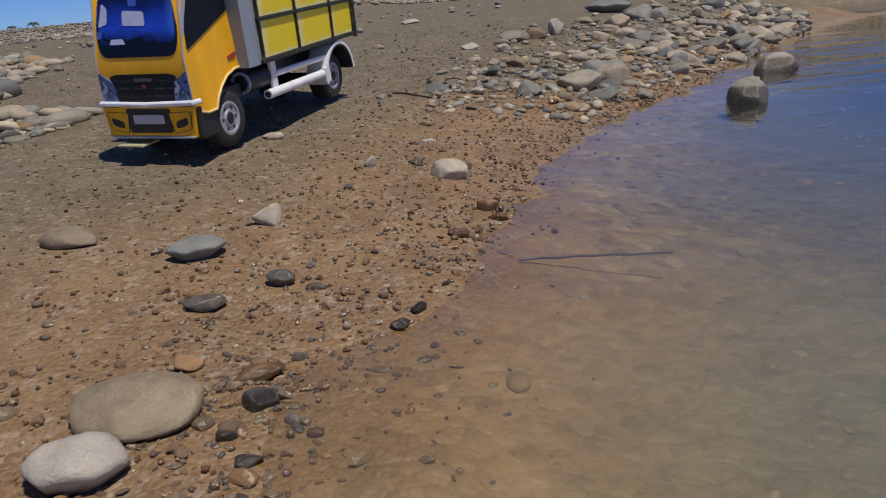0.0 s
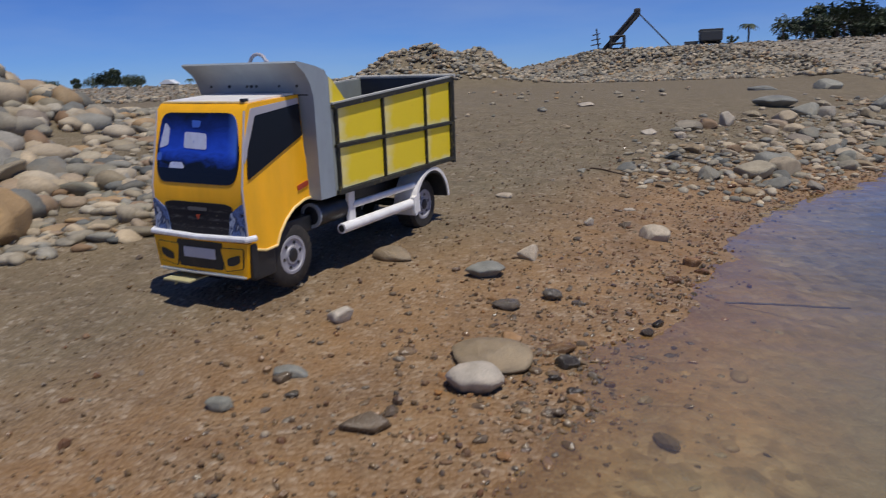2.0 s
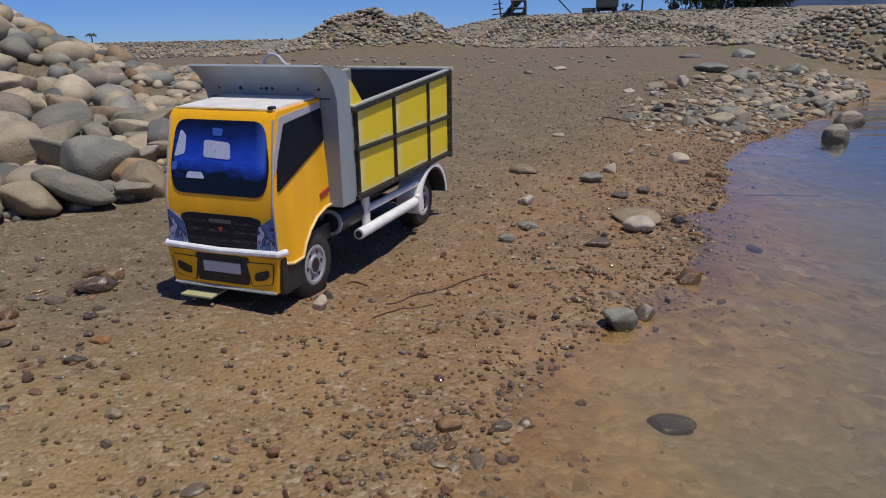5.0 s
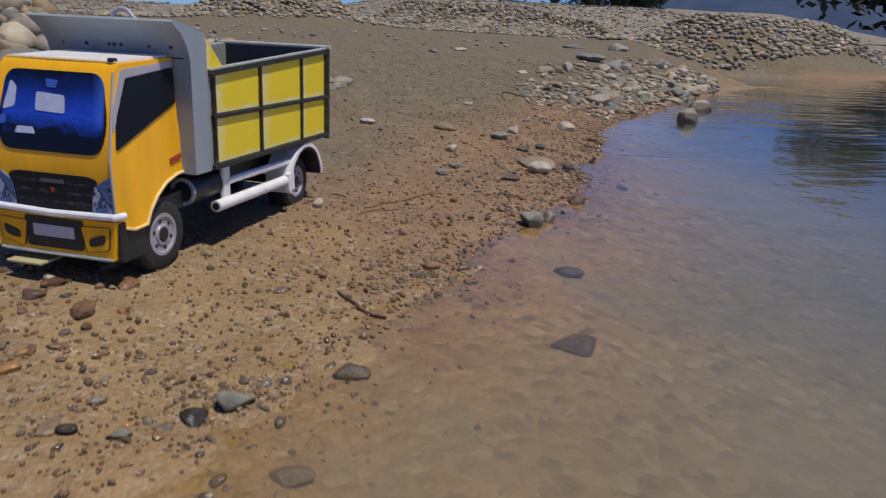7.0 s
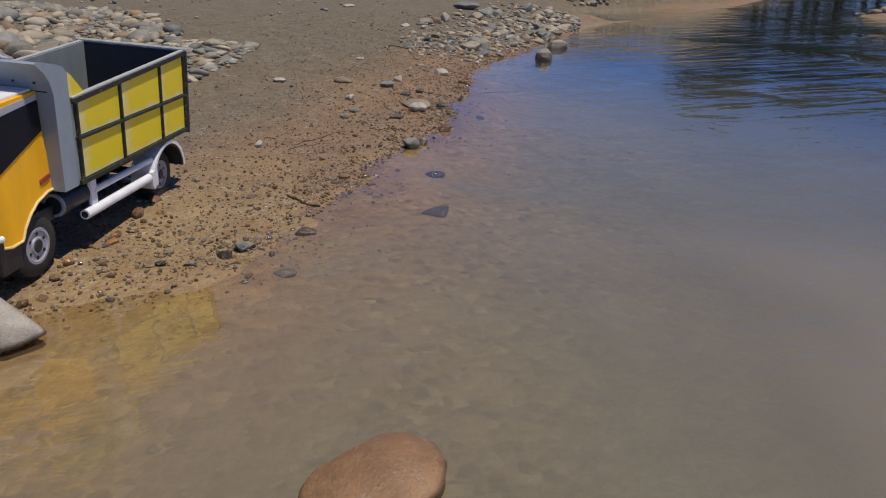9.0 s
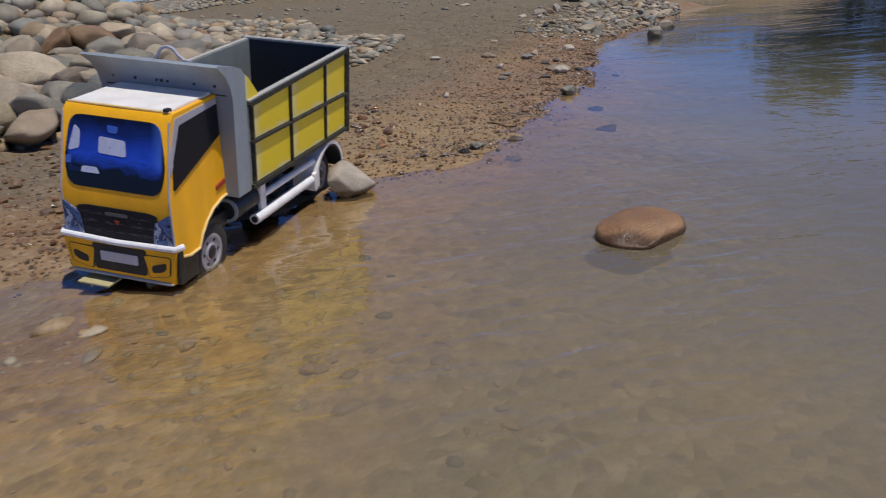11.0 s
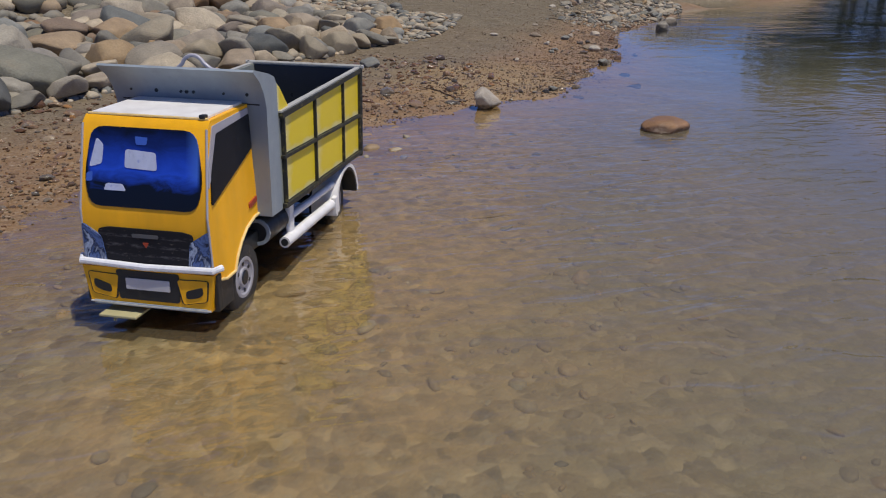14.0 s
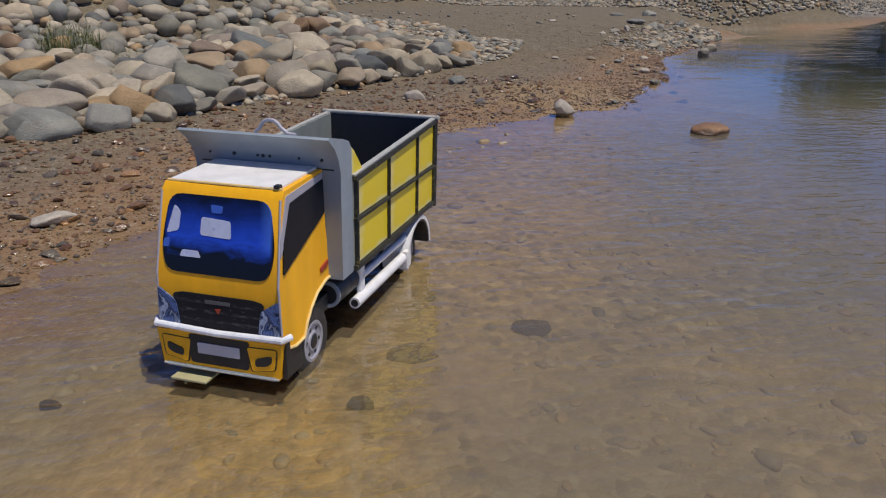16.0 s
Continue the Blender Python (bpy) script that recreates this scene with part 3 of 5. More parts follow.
def stone_heap(name, points, sizes, material, label, seed, lift=0.15, flat=(0.5, 0.85), level=2, smooth=True):
    """Many small stones as one mesh: points and sizes in plan units."""
    r = np.random.RandomState(seed)
    kinds = []
    for s in range(6):
        bm = stone_bm(seed * 10 + s, 1.0, 1.2, ((0.3, 0.9, 0.6, 1.1, 0.5, 0.8)[s] + (0.0 if smooth else 0.6)), level)
        bm.verts.index_update()
        kinds.append((np.array([v.co[:] for v in bm.verts]), np.array([[v.index for v in f.verts] for f in bm.faces])))
        bm.free()
    zs = ground_z(points[:, 0] * U, points[:, 1] * U)
    verts, faces, base = [], [], 0
    for (px, py), size, z in zip(points, sizes, zs):
        v, f = kinds[r.randint(6)]
        fl = r.uniform(*flat)
        a, b = r.uniform(0, 6.283), r.normal(0, 0.3)
        w = v * (size * U * r.uniform(0.8, 1.15), size * U * r.uniform(0.75, 1.0), size * U * fl)
        w = np.stack([w[:, 0], w[:, 1] * math.cos(b) - w[:, 2] * math.sin(b), w[:, 1] * math.sin(b) + w[:, 2] * math.cos(b)], -1)
        w = np.stack([w[:, 0] * math.cos(a) - w[:, 1] * math.sin(a), w[:, 0] * math.sin(a) + w[:, 1] * math.cos(a), w[:, 2]], -1)
        verts.append(w + (px * U, py * U, z + size * U * fl * lift))
        faces.append(f + base)
        base += len(v)
    me = bpy.data.meshes.new(name)
    me.from_pydata(np.concatenate(verts).tolist(), [], np.concatenate(faces).tolist())
    me.polygons.foreach_set("use_smooth", [smooth] * len(me.polygons))
    me.materials.append(material)
    return tagged(new(name, me), label, "stones", kind="stuff")


COBBLES = [stone_mesh("cobble", 900 + s, STONE, flat=(0.55, 0.7, 0.8, 0.45, 0.65)[s % 5], long=(1.1, 1.3, 1.45, 1.2)[s % 4], angular=(0.25, 1.0, 0.55, 1.35)[s % 4], level=4) for s in range(14)]


def lay_cobbles(points, sizes, label, group, seed, lift=0.2, lean=16):
    r = random.Random(seed)
    for (px, py), size in zip(points, sizes):
        ob = new("cobble", COBBLES[r.randrange(14)])
        z = float(ground_z(np.array([px * U]), np.array([py * U]))[0])
        s = size * U
        ob.matrix_world = pose(px * U, py * U, z + s * lift, r.gauss(0, lean), r.gauss(0, lean), r.uniform(0, 360)) @ Matrix.Diagonal((s, s, s * r.uniform(0.85, 1.15), 1))
        tagged(ob, label, "stone", group)


def spaced(points, sizes, k):
    """Drops points that crowd a bigger neighbour."""
    order = np.argsort(-sizes)
    keep = []
    for i in order:
        if all(np.hypot(*(points[i] - points[j])) > k * 0.5 * (sizes[i] + sizes[j]) for j in keep):
            keep.append(i)
    return points[keep], sizes[keep]


# the heap of cobbles beside the track
HEAP = [(-70, -20), (-36, -7.5), (-31.7, -5.8), (-28, -1), (-23.5, 3.2), (-20, 6.6), (-15, 11), (-11.2, 14.8), (-10, 17.5), (-10.5, 21), (-14, 27), (-17, 36), (-24, 45), (-40, 52), (-70, 45)]
HEAP_NEAR = [(-36, -7.5), (-31.7, -5.8), (-28, -1), (-23.5, 3.2), (-20, 6.6), (-15, 11), (-11.2, 14.8), (-10.5, 19), (-14, 24), (-21, 27), (-26, 20), (-32, 12), (-40, 4)]
r_ = np.random.RandomState(5)
pts = scatter(2200, HEAP_NEAR, 21)
size = np.clip(r_.lognormal(0.0, 0.36, len(pts)), 0.5, 2.1) * np.interp(pts[:, 0], [-38, -26, -12], [1.55, 1.35, 1.0])
pts, size = spaced(pts, size, 0.58)
small = pts[200:], size[200:]
pts, size = pts[:200], size[:200]
lay_cobbles(pts, size, "rounded river cobble in a heap of grey and tan stones", "cobbles of the heap", 3, 0.24)
stone_heap("heap_stones", small[0], small[1], STONE_FAR, "medium river stones among the cobbles of the heap", 30, 0.22, level=3)
pts = scatter(4600, HEAP, 22)
pts = pts[~inside(HEAP_NEAR, pts[:, 0], pts[:, 1])]
stone_heap("heap_cobbles", pts, np.clip(r_.lognormal(0.2, 0.36, len(pts)), 0.6, 2.2), STONE_FAR, "heap of rounded grey and tan river cobbles", 31, 0.25)
pts = scatter(3600, HEAP_NEAR, 23)
stone_heap("heap_rubble", pts, r_.uniform(0.25, 0.75, len(pts)), STONE_FAR, "smaller stones filling the gaps of the cobble heap", 32, 0.1)

SKIRT = [(-10.5, 16), (-7.5, 21), (-7, 29), (-9, 40), (-18, 52), (-26, 46), (-17, 36), (-14, 27), (-11, 20)]
pts = scatter(1100, SKIRT, 47)
stone_heap("skirt_stones", pts, np.clip(r_.lognormal(-0.6, 0.45, len(pts)), 0.2, 1.4), STONE_FAR, "loose stones thinning out from the foot of the heap", 48, 0.14, (0.3, 0.7))

# the stony strip from the heap along the sand, and the cobbles by the water
STRIP = [(-11, 14), (-9.5, 20), (-11, 26), (-7, 28), (-3, 27), (-5, 22), (-8, 17)]
pts = scatter(420, STRIP, 24)
stone_heap("strip_stones", pts, np.clip(r_.lognormal(-0.75, 0.4, len(pts)), 0.2, 1.1), STONE_FAR, "thin scatter of flat pale stones on sand", 33, 0.12, (0.3, 0.6))
FIELD = [(5.5, 25), (9.5, 24.4), (11.4, 26.4), (15.8, 30.8), (19.6, 35), (28, 43.8), (31, 49), (24, 56), (14, 52), (11, 42), (7, 33)]
pts = scatter(2400, FIELD, 25)
d_f = shore_distance(pts[:, 0] * U, pts[:, 1] * U) / U
pts = pts[(r_.uniform(0, 1, len(pts)) < np.exp(-((d_f - 2.8) / 3.0) ** 2) * np.clip((pts[:, 1] - 22) / 9, 0.15, 1))]
size = np.clip(r_.lognormal(-0.98, 0.46, len(pts)), 0.18, 1.15)
pts, size = spaced(pts, size, 0.72)
lay_cobbles(pts[:110], size[:110], "flat grey or tan cobble in the stony bank by the water", "cobbles of the stony bank", 4, 0.1, 12)
stone_heap("bank_stones", pts[110:], size[110:], STONE_FAR, "flat stones of the stony bank by the water", 38, 0.12, (0.3, 0.65), level=3)
pts = scatter(1800, FIELD, 26)
d_f = shore_distance(pts[:, 0] * U, pts[:, 1] * U) / U
pts = pts[(r_.uniform(0, 1, len(pts)) < np.exp(-((d_f - 2.5) / 4.0) ** 2))]
stone_heap("bank_rubble", pts, r_.uniform(0.12, 0.42, len(pts)), STONE_FAR, "small stones between the cobbles of the bank", 34, 0.1)

# gravel: thick and damp by the water, thin and dry up the slope
edge = scatter(60000, [(-34, -28), (12, 6), (24, 42), (-6, 42), (-40, 6)], 27)
d_edge = shore_distance(edge[:, 0] * U, edge[:, 1] * U) / U
chance = np.where(d_edge > 0, np.exp(-d_edge / 1.6), np.exp(d_edge / 0.5) * 0.45) * np.clip((edge[:, 1] + 14) / 16, 0.35, 1)
keep = (r_.uniform(0, 1, len(edge)) < chance) & (d_edge > -1.5)
pts = edge[keep][:10000]
stone_heap("damp_gravel", pts, np.clip(r_.lognormal(-2.75, 0.55, len(pts)), 0.04, 0.42), GRAVEL, "damp reddish-brown gravel along the water's edge", 35, 0.10, (0.35, 0.8), smooth=False)
chips = scatter(90000, [(-34, -28), (12, 6), (24, 42), (-6, 42), (-40, 6)], 61)
d_chip = shore_distance(chips[:, 0] * U, chips[:, 1] * U) / U
chance = np.where(d_chip > 0, np.exp(-d_chip / 3.2), np.exp(d_chip / 0.3) * 0.5) * (0.35 + 0.65 * (lumps(chips[:, 0], chips[:, 1], 2.6, 9) > -0.15))
keep = (np.random.RandomState(62).uniform(0, 1, len(chips)) < chance) & (d_chip > -0.8)
pts = chips[keep][:24000]
stone_heap("gravel_chips", pts, np.clip(np.random.RandomState(63).lognormal(-2.7, 0.45, len(pts)), 0.035, 0.26), GRAVEL, "wet angular reddish-brown gravel chips by the water", 64, 0.2, (0.5, 1.0), level=1, smooth=False)
keep = (d_edge > 1.0) & (r_.uniform(0, 1, len(edge)) < 0.6)
pts = edge[keep][:14000]
stone_heap("dry_gravel", pts, np.clip(r_.lognormal(-3.2, 0.5, len(pts)), 0.025, 0.16), GRIT, "fine brown gravel strewn over the sand", 36, 0.12, (0.45, 0.9), level=1)
GLINT = stone_material("wet_grit", [(0.0, (0.14, 0.09, 0.045)), (0.4, (0.24, 0.155, 0.075)), (0.7, (0.18, 0.13, 0.075)), (0.92, (0.40, 0.31, 0.20))], 0.12, island=True, stain=False)
keep = (d_chip > -0.1) & (np.random.RandomState(65).uniform(0, 1, len(chips)) < np.exp(-np.maximum(d_chip - 0.5, 0) / 5.0))
pts = chips[keep][:15000]
stone_heap("wet_grit", pts, np.clip(np.random.RandomState(66).lognormal(-3.05, 0.4, len(pts)), 0.03, 0.13), GLINT, "wet glittering grit on the damp sand", 67, 0.25, (0.6, 1.0), level=1)
BED_TONES = [(0.0, (0.30, 0.22, 0.13)), (0.25, (0.42, 0.28, 0.14)), (0.45, (0.36, 0.31, 0.22)), (0.6, (0.50, 0.33, 0.155)), (0.75, (0.24, 0.205, 0.14)), (0.88, (0.56, 0.45, 0.29)), (0.97, (0.17, 0.15, 0.12))]
BED_STONE = stone_material("silted_stone", BED_TONES, 0.6, island=True)
keep = (d_edge < -0.8) & (d_edge > -18) & (r_.uniform(0, 1, len(edge)) < 0.12)
pts = edge[keep][:500]
stone_heap("bed_pebbles", pts, np.clip(r_.lognormal(-2.1, 0.5, len(pts)), 0.05, 0.45), BED_STONE, "silted pebbles on the bed of the shallow water", 37, -0.12, (0.3, 0.6))

BED = [(-34, -44), (-17, -44), (-10, -13), (-14, -8.5), (-20, -10.5), (-27, -22)]
pts = scatter(1900, BED, 29)
pts = pts[lumps(pts[:, 0], pts[:, 1], 7.0, 12) > -0.25]
stone_heap("bed_stones", pts, np.clip(r_.lognormal(-1.75, 0.5, len(pts)), 0.06, 0.8), BED_STONE, "orange and grey silted stones on the bed of the ford", 40, -0.06, (0.3, 0.6))
BEACH = [(-40, -22), (-36, -8), (-28, -1), (-20, 6), (-13, 11), (-9, 8), (-9, -2.5), (-14, -5), (-22, -8), (-28, -18), (-31, -23)]
pts = scatter(2600, BEACH, 28)
stone_heap("beach_gravel", pts, np.clip(r_.lognormal(-1.75, 0.55, len(pts)), 0.07, 0.8), GRAVEL, "wet reddish gravel and small stones on the beach", 39, 0.12, (0.3, 0.7), smooth=False)
for n, (cx, cy, wide, many) in enumerate(((2.4, 12.6, 1.9, 420), (-7.4, -1.7, 2.0, 420), (-4.2, 2.4, 1.7, 260), (2.2, 10.6, 1.4, 260), (-0.6, 7.2, 1.5, 240))):
    a_ = r_.uniform(0, 6.283, many)
    d_ = wide * np.abs(r_.normal(0, 0.62, many))
    pts = np.stack([cx + d_ * np.cos(a_) * 1.4, cy + d_ * np.sin(a_)], -1)
    stone_heap("wet_gravel", pts, np.clip(r_.lognormal(-2.55, 0.5, many), 0.04, 0.36), SHINGLE, "patch of wet shingle at the water's edge", 50 + n, 0.08, (0.35, 0.7), smooth=False)

# far heaps
def on_far(n, poly, seed, lo, hi, name, label, level=2):
    p = scatter(n, poly, seed)
    stone_heap(name, p, lo + (hi - lo) * np.random.RandomState(seed).beta(1.3, 2.6, n), STONE_FAR, label, seed, 0.2, level=level, smooth=level > 1)


on_far(2400, [(-30, 97), (-12, 92), (4, 95), (12, 103), (6, 116), (-24, 116), (-34, 106)], 41, 0.4, 1.15, "mound_stones", "low mound of pale grey river stones")
on_far(2600, [(40, 66), (56, 70), (74, 77), (72, 96), (36, 92), (32, 76)], 42, 0.5, 1.25, "bank_pile_stones", "high pile of grey river stones across the pool")
on_far(9000, [(6, 108), (40, 96), (58, 92), (62, 124), (20, 134), (2, 126)], 49, 0.4, 1.25, "ridge_rubble", "stony ridge of small pale grey stones", 1)
on_far(6000, [(-20, 150), (60, 130), (110, 110), (260, 190), (200, 300), (20, 330), (-40, 240)], 43, 0.8, 2.0, "ridge_stones", "long stony ridge of grey boulders", 1)
on_far(4500, [(-150, 110), (-45, 80), (-34, 96), (-30, 190), (-150, 230)], 44, 0.5, 1.4, "flat_stones", "wide flat of grey stones towards the horizon", 1)
on_far(330, [(70, 40), (120, 49), (122, 62), (70, 52)], 46, 0.8, 2.0, "spit_stones", "low spit of grey stones in the water")
on_far(130, [(-10, 30), (12, 44), (18, 66), (-10, 80), (-24, 60)], 45, 0.15, 0.7, "sand_stones", "few pale stones strewn over the sand flat")

# ---- the toy truck (its meshes are drawn in plan units, x ahead, y to its left) ----
def part(name, bm, material, parent, label="", at=None, smooth=False):
    """Links a bmesh, drawn in plan units, as one mesh under a thing or part."""
    if at:
        bmesh.ops.translate(bm, verts=bm.verts, vec=-Vector(at))
    bm.transform(Matrix.Scale(U, 4))
    bmesh.ops.recalc_face_normals(bm, faces=bm.faces)
    me = bpy.data.meshes.new(name)
    bm.to_mesh(me)
    bm.free()
    if smooth:
        me.polygons.foreach_set("use_smooth", [True] * len(me.polygons))
        me.set_sharp_from_angle(angle=radians(40))
    me.materials.append(material)
    ob = new(name, me)
    ob.parent = parent
    if at:
        ob.location = Vector(at) * U
    return tagged(ob, label)


def bevelled(bm, width, segments=2):
    bmesh.ops.bevel(bm, geom=[e for e in bm.edges if len(e.link_faces) == 2 and e.calc_face_angle(0) > 0.5], offset=width, segments=segments, affect="EDGES", profile=0.6)
    return bm


def box(x0, x1, y0, y1, z0, z1, bevel=0.0):
    bm = bmesh.new()
    bmesh.ops.create_cube(bm, size=1.0, matrix=Matrix.Translation(((x0 + x1) / 2, (y0 + y1) / 2, (z0 + z1) / 2)) @ Matrix.Diagonal((x1 - x0, y1 - y0, z1 - z0, 1)))
    return bevelled(bm, bevel) if bevel else bm


def prism(outline, lo, hi, axis="y", bevel=0.0):
    """An outline in (x, z) drawn out along y, or in (y, z) along x."""
    bm = bmesh.new()
    at = (lambda a, b, d: (a, d, b)) if axis == "y" else (lambda a, b, d: (d, a, b))
    low = [bm.verts.new(at(a, b, lo)) for a, b in outline]
    top = [bm.verts.new(at(a, b, hi)) for a, b in outline]
    bm.faces.new(low)
    bm.faces.new(top[::-1])
    for i in range(len(low)):
        j = (i + 1) % len(low)
        bm.faces.new((low[j], low[i], top[i], top[j]))
    return bevelled(bm, bevel) if bevel else bm


def tube(points, radius, sides=12):
    """A round bar along a bent line."""
    bm = bmesh.new()
    pts = [Vector(p) for p in points]
    rings = []
    for i, p in enumerate(pts):
        along = (pts[min(i + 1, len(pts) - 1)] - pts[max(i - 1, 0)]).normalized()
        side = along.cross(Vector((0.31, 0.22, 0.9))).normalized()
        up = side.cross(along)
        rings.append([bm.verts.new(p + radius * (math.cos(a) * side + math.sin(a) * up)) for a in (6.2832 * k / sides for k in range(sides))])
    for a, b in zip(rings, rings[1:]):
        for k in range(sides):
            bm.faces.new((a[k], a[(k + 1) % sides], b[(k + 1) % sides], b[k]))
    bm.faces.new(rings[0][::-1])
    bm.faces.new(rings[-1])
    return bm


def lathe(profile, sides=32):
    """A ring shape round the y axis from (radius, y) points; a closed outline."""
    bm = bmesh.new()
    rings = [[bm.verts.new((r * math.cos(a), y, r * math.sin(a))) for a in (6.2832 * k / sides for k in range(sides))] for r, y in profile]
    for a, b in zip(rings, rings[1:] + rings[:1]):
        for k in range(sides):
            bm.faces.new((a[k], a[(k + 1) % sides], b[(k + 1) % sides], b[k]))
    return bm


def front_x(z):
    """How far ahead the cab's raked face lies at a height."""
    return 6.10 - max(0.0, z - 2.0) * 0.215


def facing(outline, proud, thick):
    """A plate on the cab's face, its outline in (y, z)."""
    bm = bmesh.new()
    back = [bm.verts.new((front_x(z) + proud, y, z)) for y, z in outline]
    face = [bm.verts.new((front_x(z) + proud + thick, y, z)) for y, z in outline]
    bm.faces.new(back[::-1])
    bm.faces.new(face)
    for i in range(len(back)):
        j = (i + 1) % len(back)
        bm.faces.new((back[i], back[j], face[j], face[i]))
    return bm


def rounded(outline, radius, steps=4):
    """Rounds the corners of an outline."""
    out = []
    n = len(outline)
    for i in range(n):
        p, a, b = (Vector(outline[k % n]) for k in (i, i - 1, i + 1))
        da, db = (a - p), (b - p)
        r = min(radius, da.length * 0.45, db.length * 0.45)
        s, e = p + da.normalized() * r, p + db.normalized() * r
        for k in range(steps + 1):
            t = k / steps
            out.append(tuple(s * (1 - t) ** 2 + p * 2 * t * (1 - t) + e * t * t))
    return out


def paint(name, base, rough=0.35, coat=0.3, dirt=0.25, dust=(0.30, 0.22, 0.13), scale=30):
    """Hand-brushed enamel with faint streaks, dust and small scuffs."""
    m = mat(name, base, rough, coat=coat)
    k = Nodes(m)
    pos = k.add("TexCoord").outputs["Object"]
    streak = k.add("Mapping", {"Vector": pos, "Scale": (1, 1, 0.25)}).outputs[0]
    v = k.span(k.noise(scale, 4, streak), 0.3, 0.7, 0.88, 1.08)
    col = k.mix(1.0, (*base, 1), k.add("CombineXYZ", {"X": v, "Y": v, "Z": v}).outputs[0], "MULTIPLY")
    col = k.mix(k.span(k.noise(scale * 1.7, 6, pos, 0.7), 0.56, 0.8, 0.0, dirt), col, (*dust, 1))
    k.put(k.bsdf.inputs["Base Color"], col)
    k.put(k.bsdf.inputs["Roughness"], k.span(k.noise(scale * 2, 4, pos), 0.3, 0.7, rough - 0.08, rough + 0.15))
    k.put(k.bsdf.inputs["Normal"], k.bump(k.noise(scale * 4, 4, pos), 0.12, 0.002))
    return m


def fade_paint(name):
    """Lemon yellow sprayed over white, thinner towards one end and the edges."""
    m = mat(name, rough=0.4, coat=0.2)
    k = Nodes(m)
    gen = k.add("TexCoord").outputs["Generated"]
    pos = k.add("NewGeometry").outputs["Position"]
    sep = k.add("SeparateXYZ", {"Vector": gen})
    along, up = sep.outputs["X"], sep.outputs["Z"]
    wob = k.math("MULTIPLY", k.math("SUBTRACT", k.noise(2.5, 3, gen), 0.5), 0.5)
    ends = k.span(k.math("ADD", along, wob), 0.78, 1.1)
    low = k.span(k.math("SUBTRACT", k.math("ADD", up, wob), 0.0), 0.12, -0.06)
    f = k.math("MAXIMUM", ends, low, clamp=True)
    col = k.mix(k.math("MULTIPLY", f, 0.8), (0.80, 0.60, 0.012, 1), (0.74, 0.73, 0.52, 1))
    col = k.mix(k.span(k.noise(9, 6, gen, 0.7), 0.6, 0.8, 0, 0.3), col, (0.35, 0.27, 0.09, 1))
    k.put(k.bsdf.inputs["Base Color"], col)
    return m


def screen_print():
    """Printed windscreen: deep blue cabin reflections over a black lower band."""
    m = mat("windscreen_print", rough=0.2, spec=0.25)
    k = Nodes(m)
    gen = k.add("TexCoord").outputs["Generated"]
    sep = k.add("SeparateXYZ", {"Vector": gen})
    y, z = sep.outputs["Y"], sep.outputs["Z"]
    cloud = k.noise(4.0, 4, gen, 0.6, 0.8)
    up = k.math("ADD", z, k.math("MULTIPLY", k.math("SUBTRACT", cloud, 0.5), 0.35))
    blue = k.ramp(up, [(0.0, (0.006, 0.007, 0.012)), (0.26, (0.006, 0.008, 0.016)), (0.33, (0.012, 0.035, 0.24)), (0.45, (0.02, 0.075, 0.58)), (0.62, (0.014, 0.05, 0.40)), (0.8, (0.008, 0.022, 0.15)), (1.0, (0.005, 0.007, 0.02))])
    side = k.math("MULTIPLY", k.span(y, 0.86, 0.97), k.span(z, 0.3, 0.45))
    col = k.mix(k.math("MULTIPLY", side, 0.55), blue, (0.08, 0.2, 0.65, 1))
    rim = k.math("MAXIMUM", k.span(y, 0.05, 0.015), k.span(y, 0.96, 0.99), clamp=True)
    col = k.mix(rim, col, (0.006, 0.007, 0.012, 1))
    k.put(k.bsdf.inputs["Base Color"], col)
    return m


def lamp_print():
    m = mat("headlight_print", rough=0.2, spec=0.3)
    k = Nodes(m)
    gen = k.add("TexCoord").outputs["Generated"]
    col = k.ramp(k.noise(1.9, 3, gen, 0.5, 1.0), [(0.3, (0.02, 0.025, 0.05)), (0.45, (0.10, 0.16, 0.36)), (0.52, (0.02, 0.03, 0.07)), (0.62, (0.42, 0.5, 0.66)), (0.75, (0.03, 0.04, 0.10))])
    k.put(k.bsdf.inputs["Base Color"], col)
    return m


def grille_print():
    m = mat("grille_print", rough=0.5, spec=0.15)
    k = Nodes(m)
    gen = k.add("TexCoord").outputs["Generated"]
    z = k.add("SeparateXYZ", {"Vector": gen}).outputs["Z"]
    bars = k.math("SINE", k.math("MULTIPLY", k.math("ADD", z, k.math("MULTIPLY", k.noise(6, 3, gen), 0.12)), 24.0))
    col = k.mix(k.math("MULTIPLY", k.span(bars, 0.3, 1.0), k.span(k.noise(9, 4, gen, 0.7), 0.45, 0.75)), (0.016, 0.016, 0.02, 1), (0.13, 0.125, 0.13, 1))
    col = k.mix(k.span(k.noise(16, 4, gen, 0.7), 0.62, 0.72, 0.0, 0.6), col, (0.24, 0.21, 0.17, 1))
    k.put(k.bsdf.inputs["Base Color"], col)
    return m


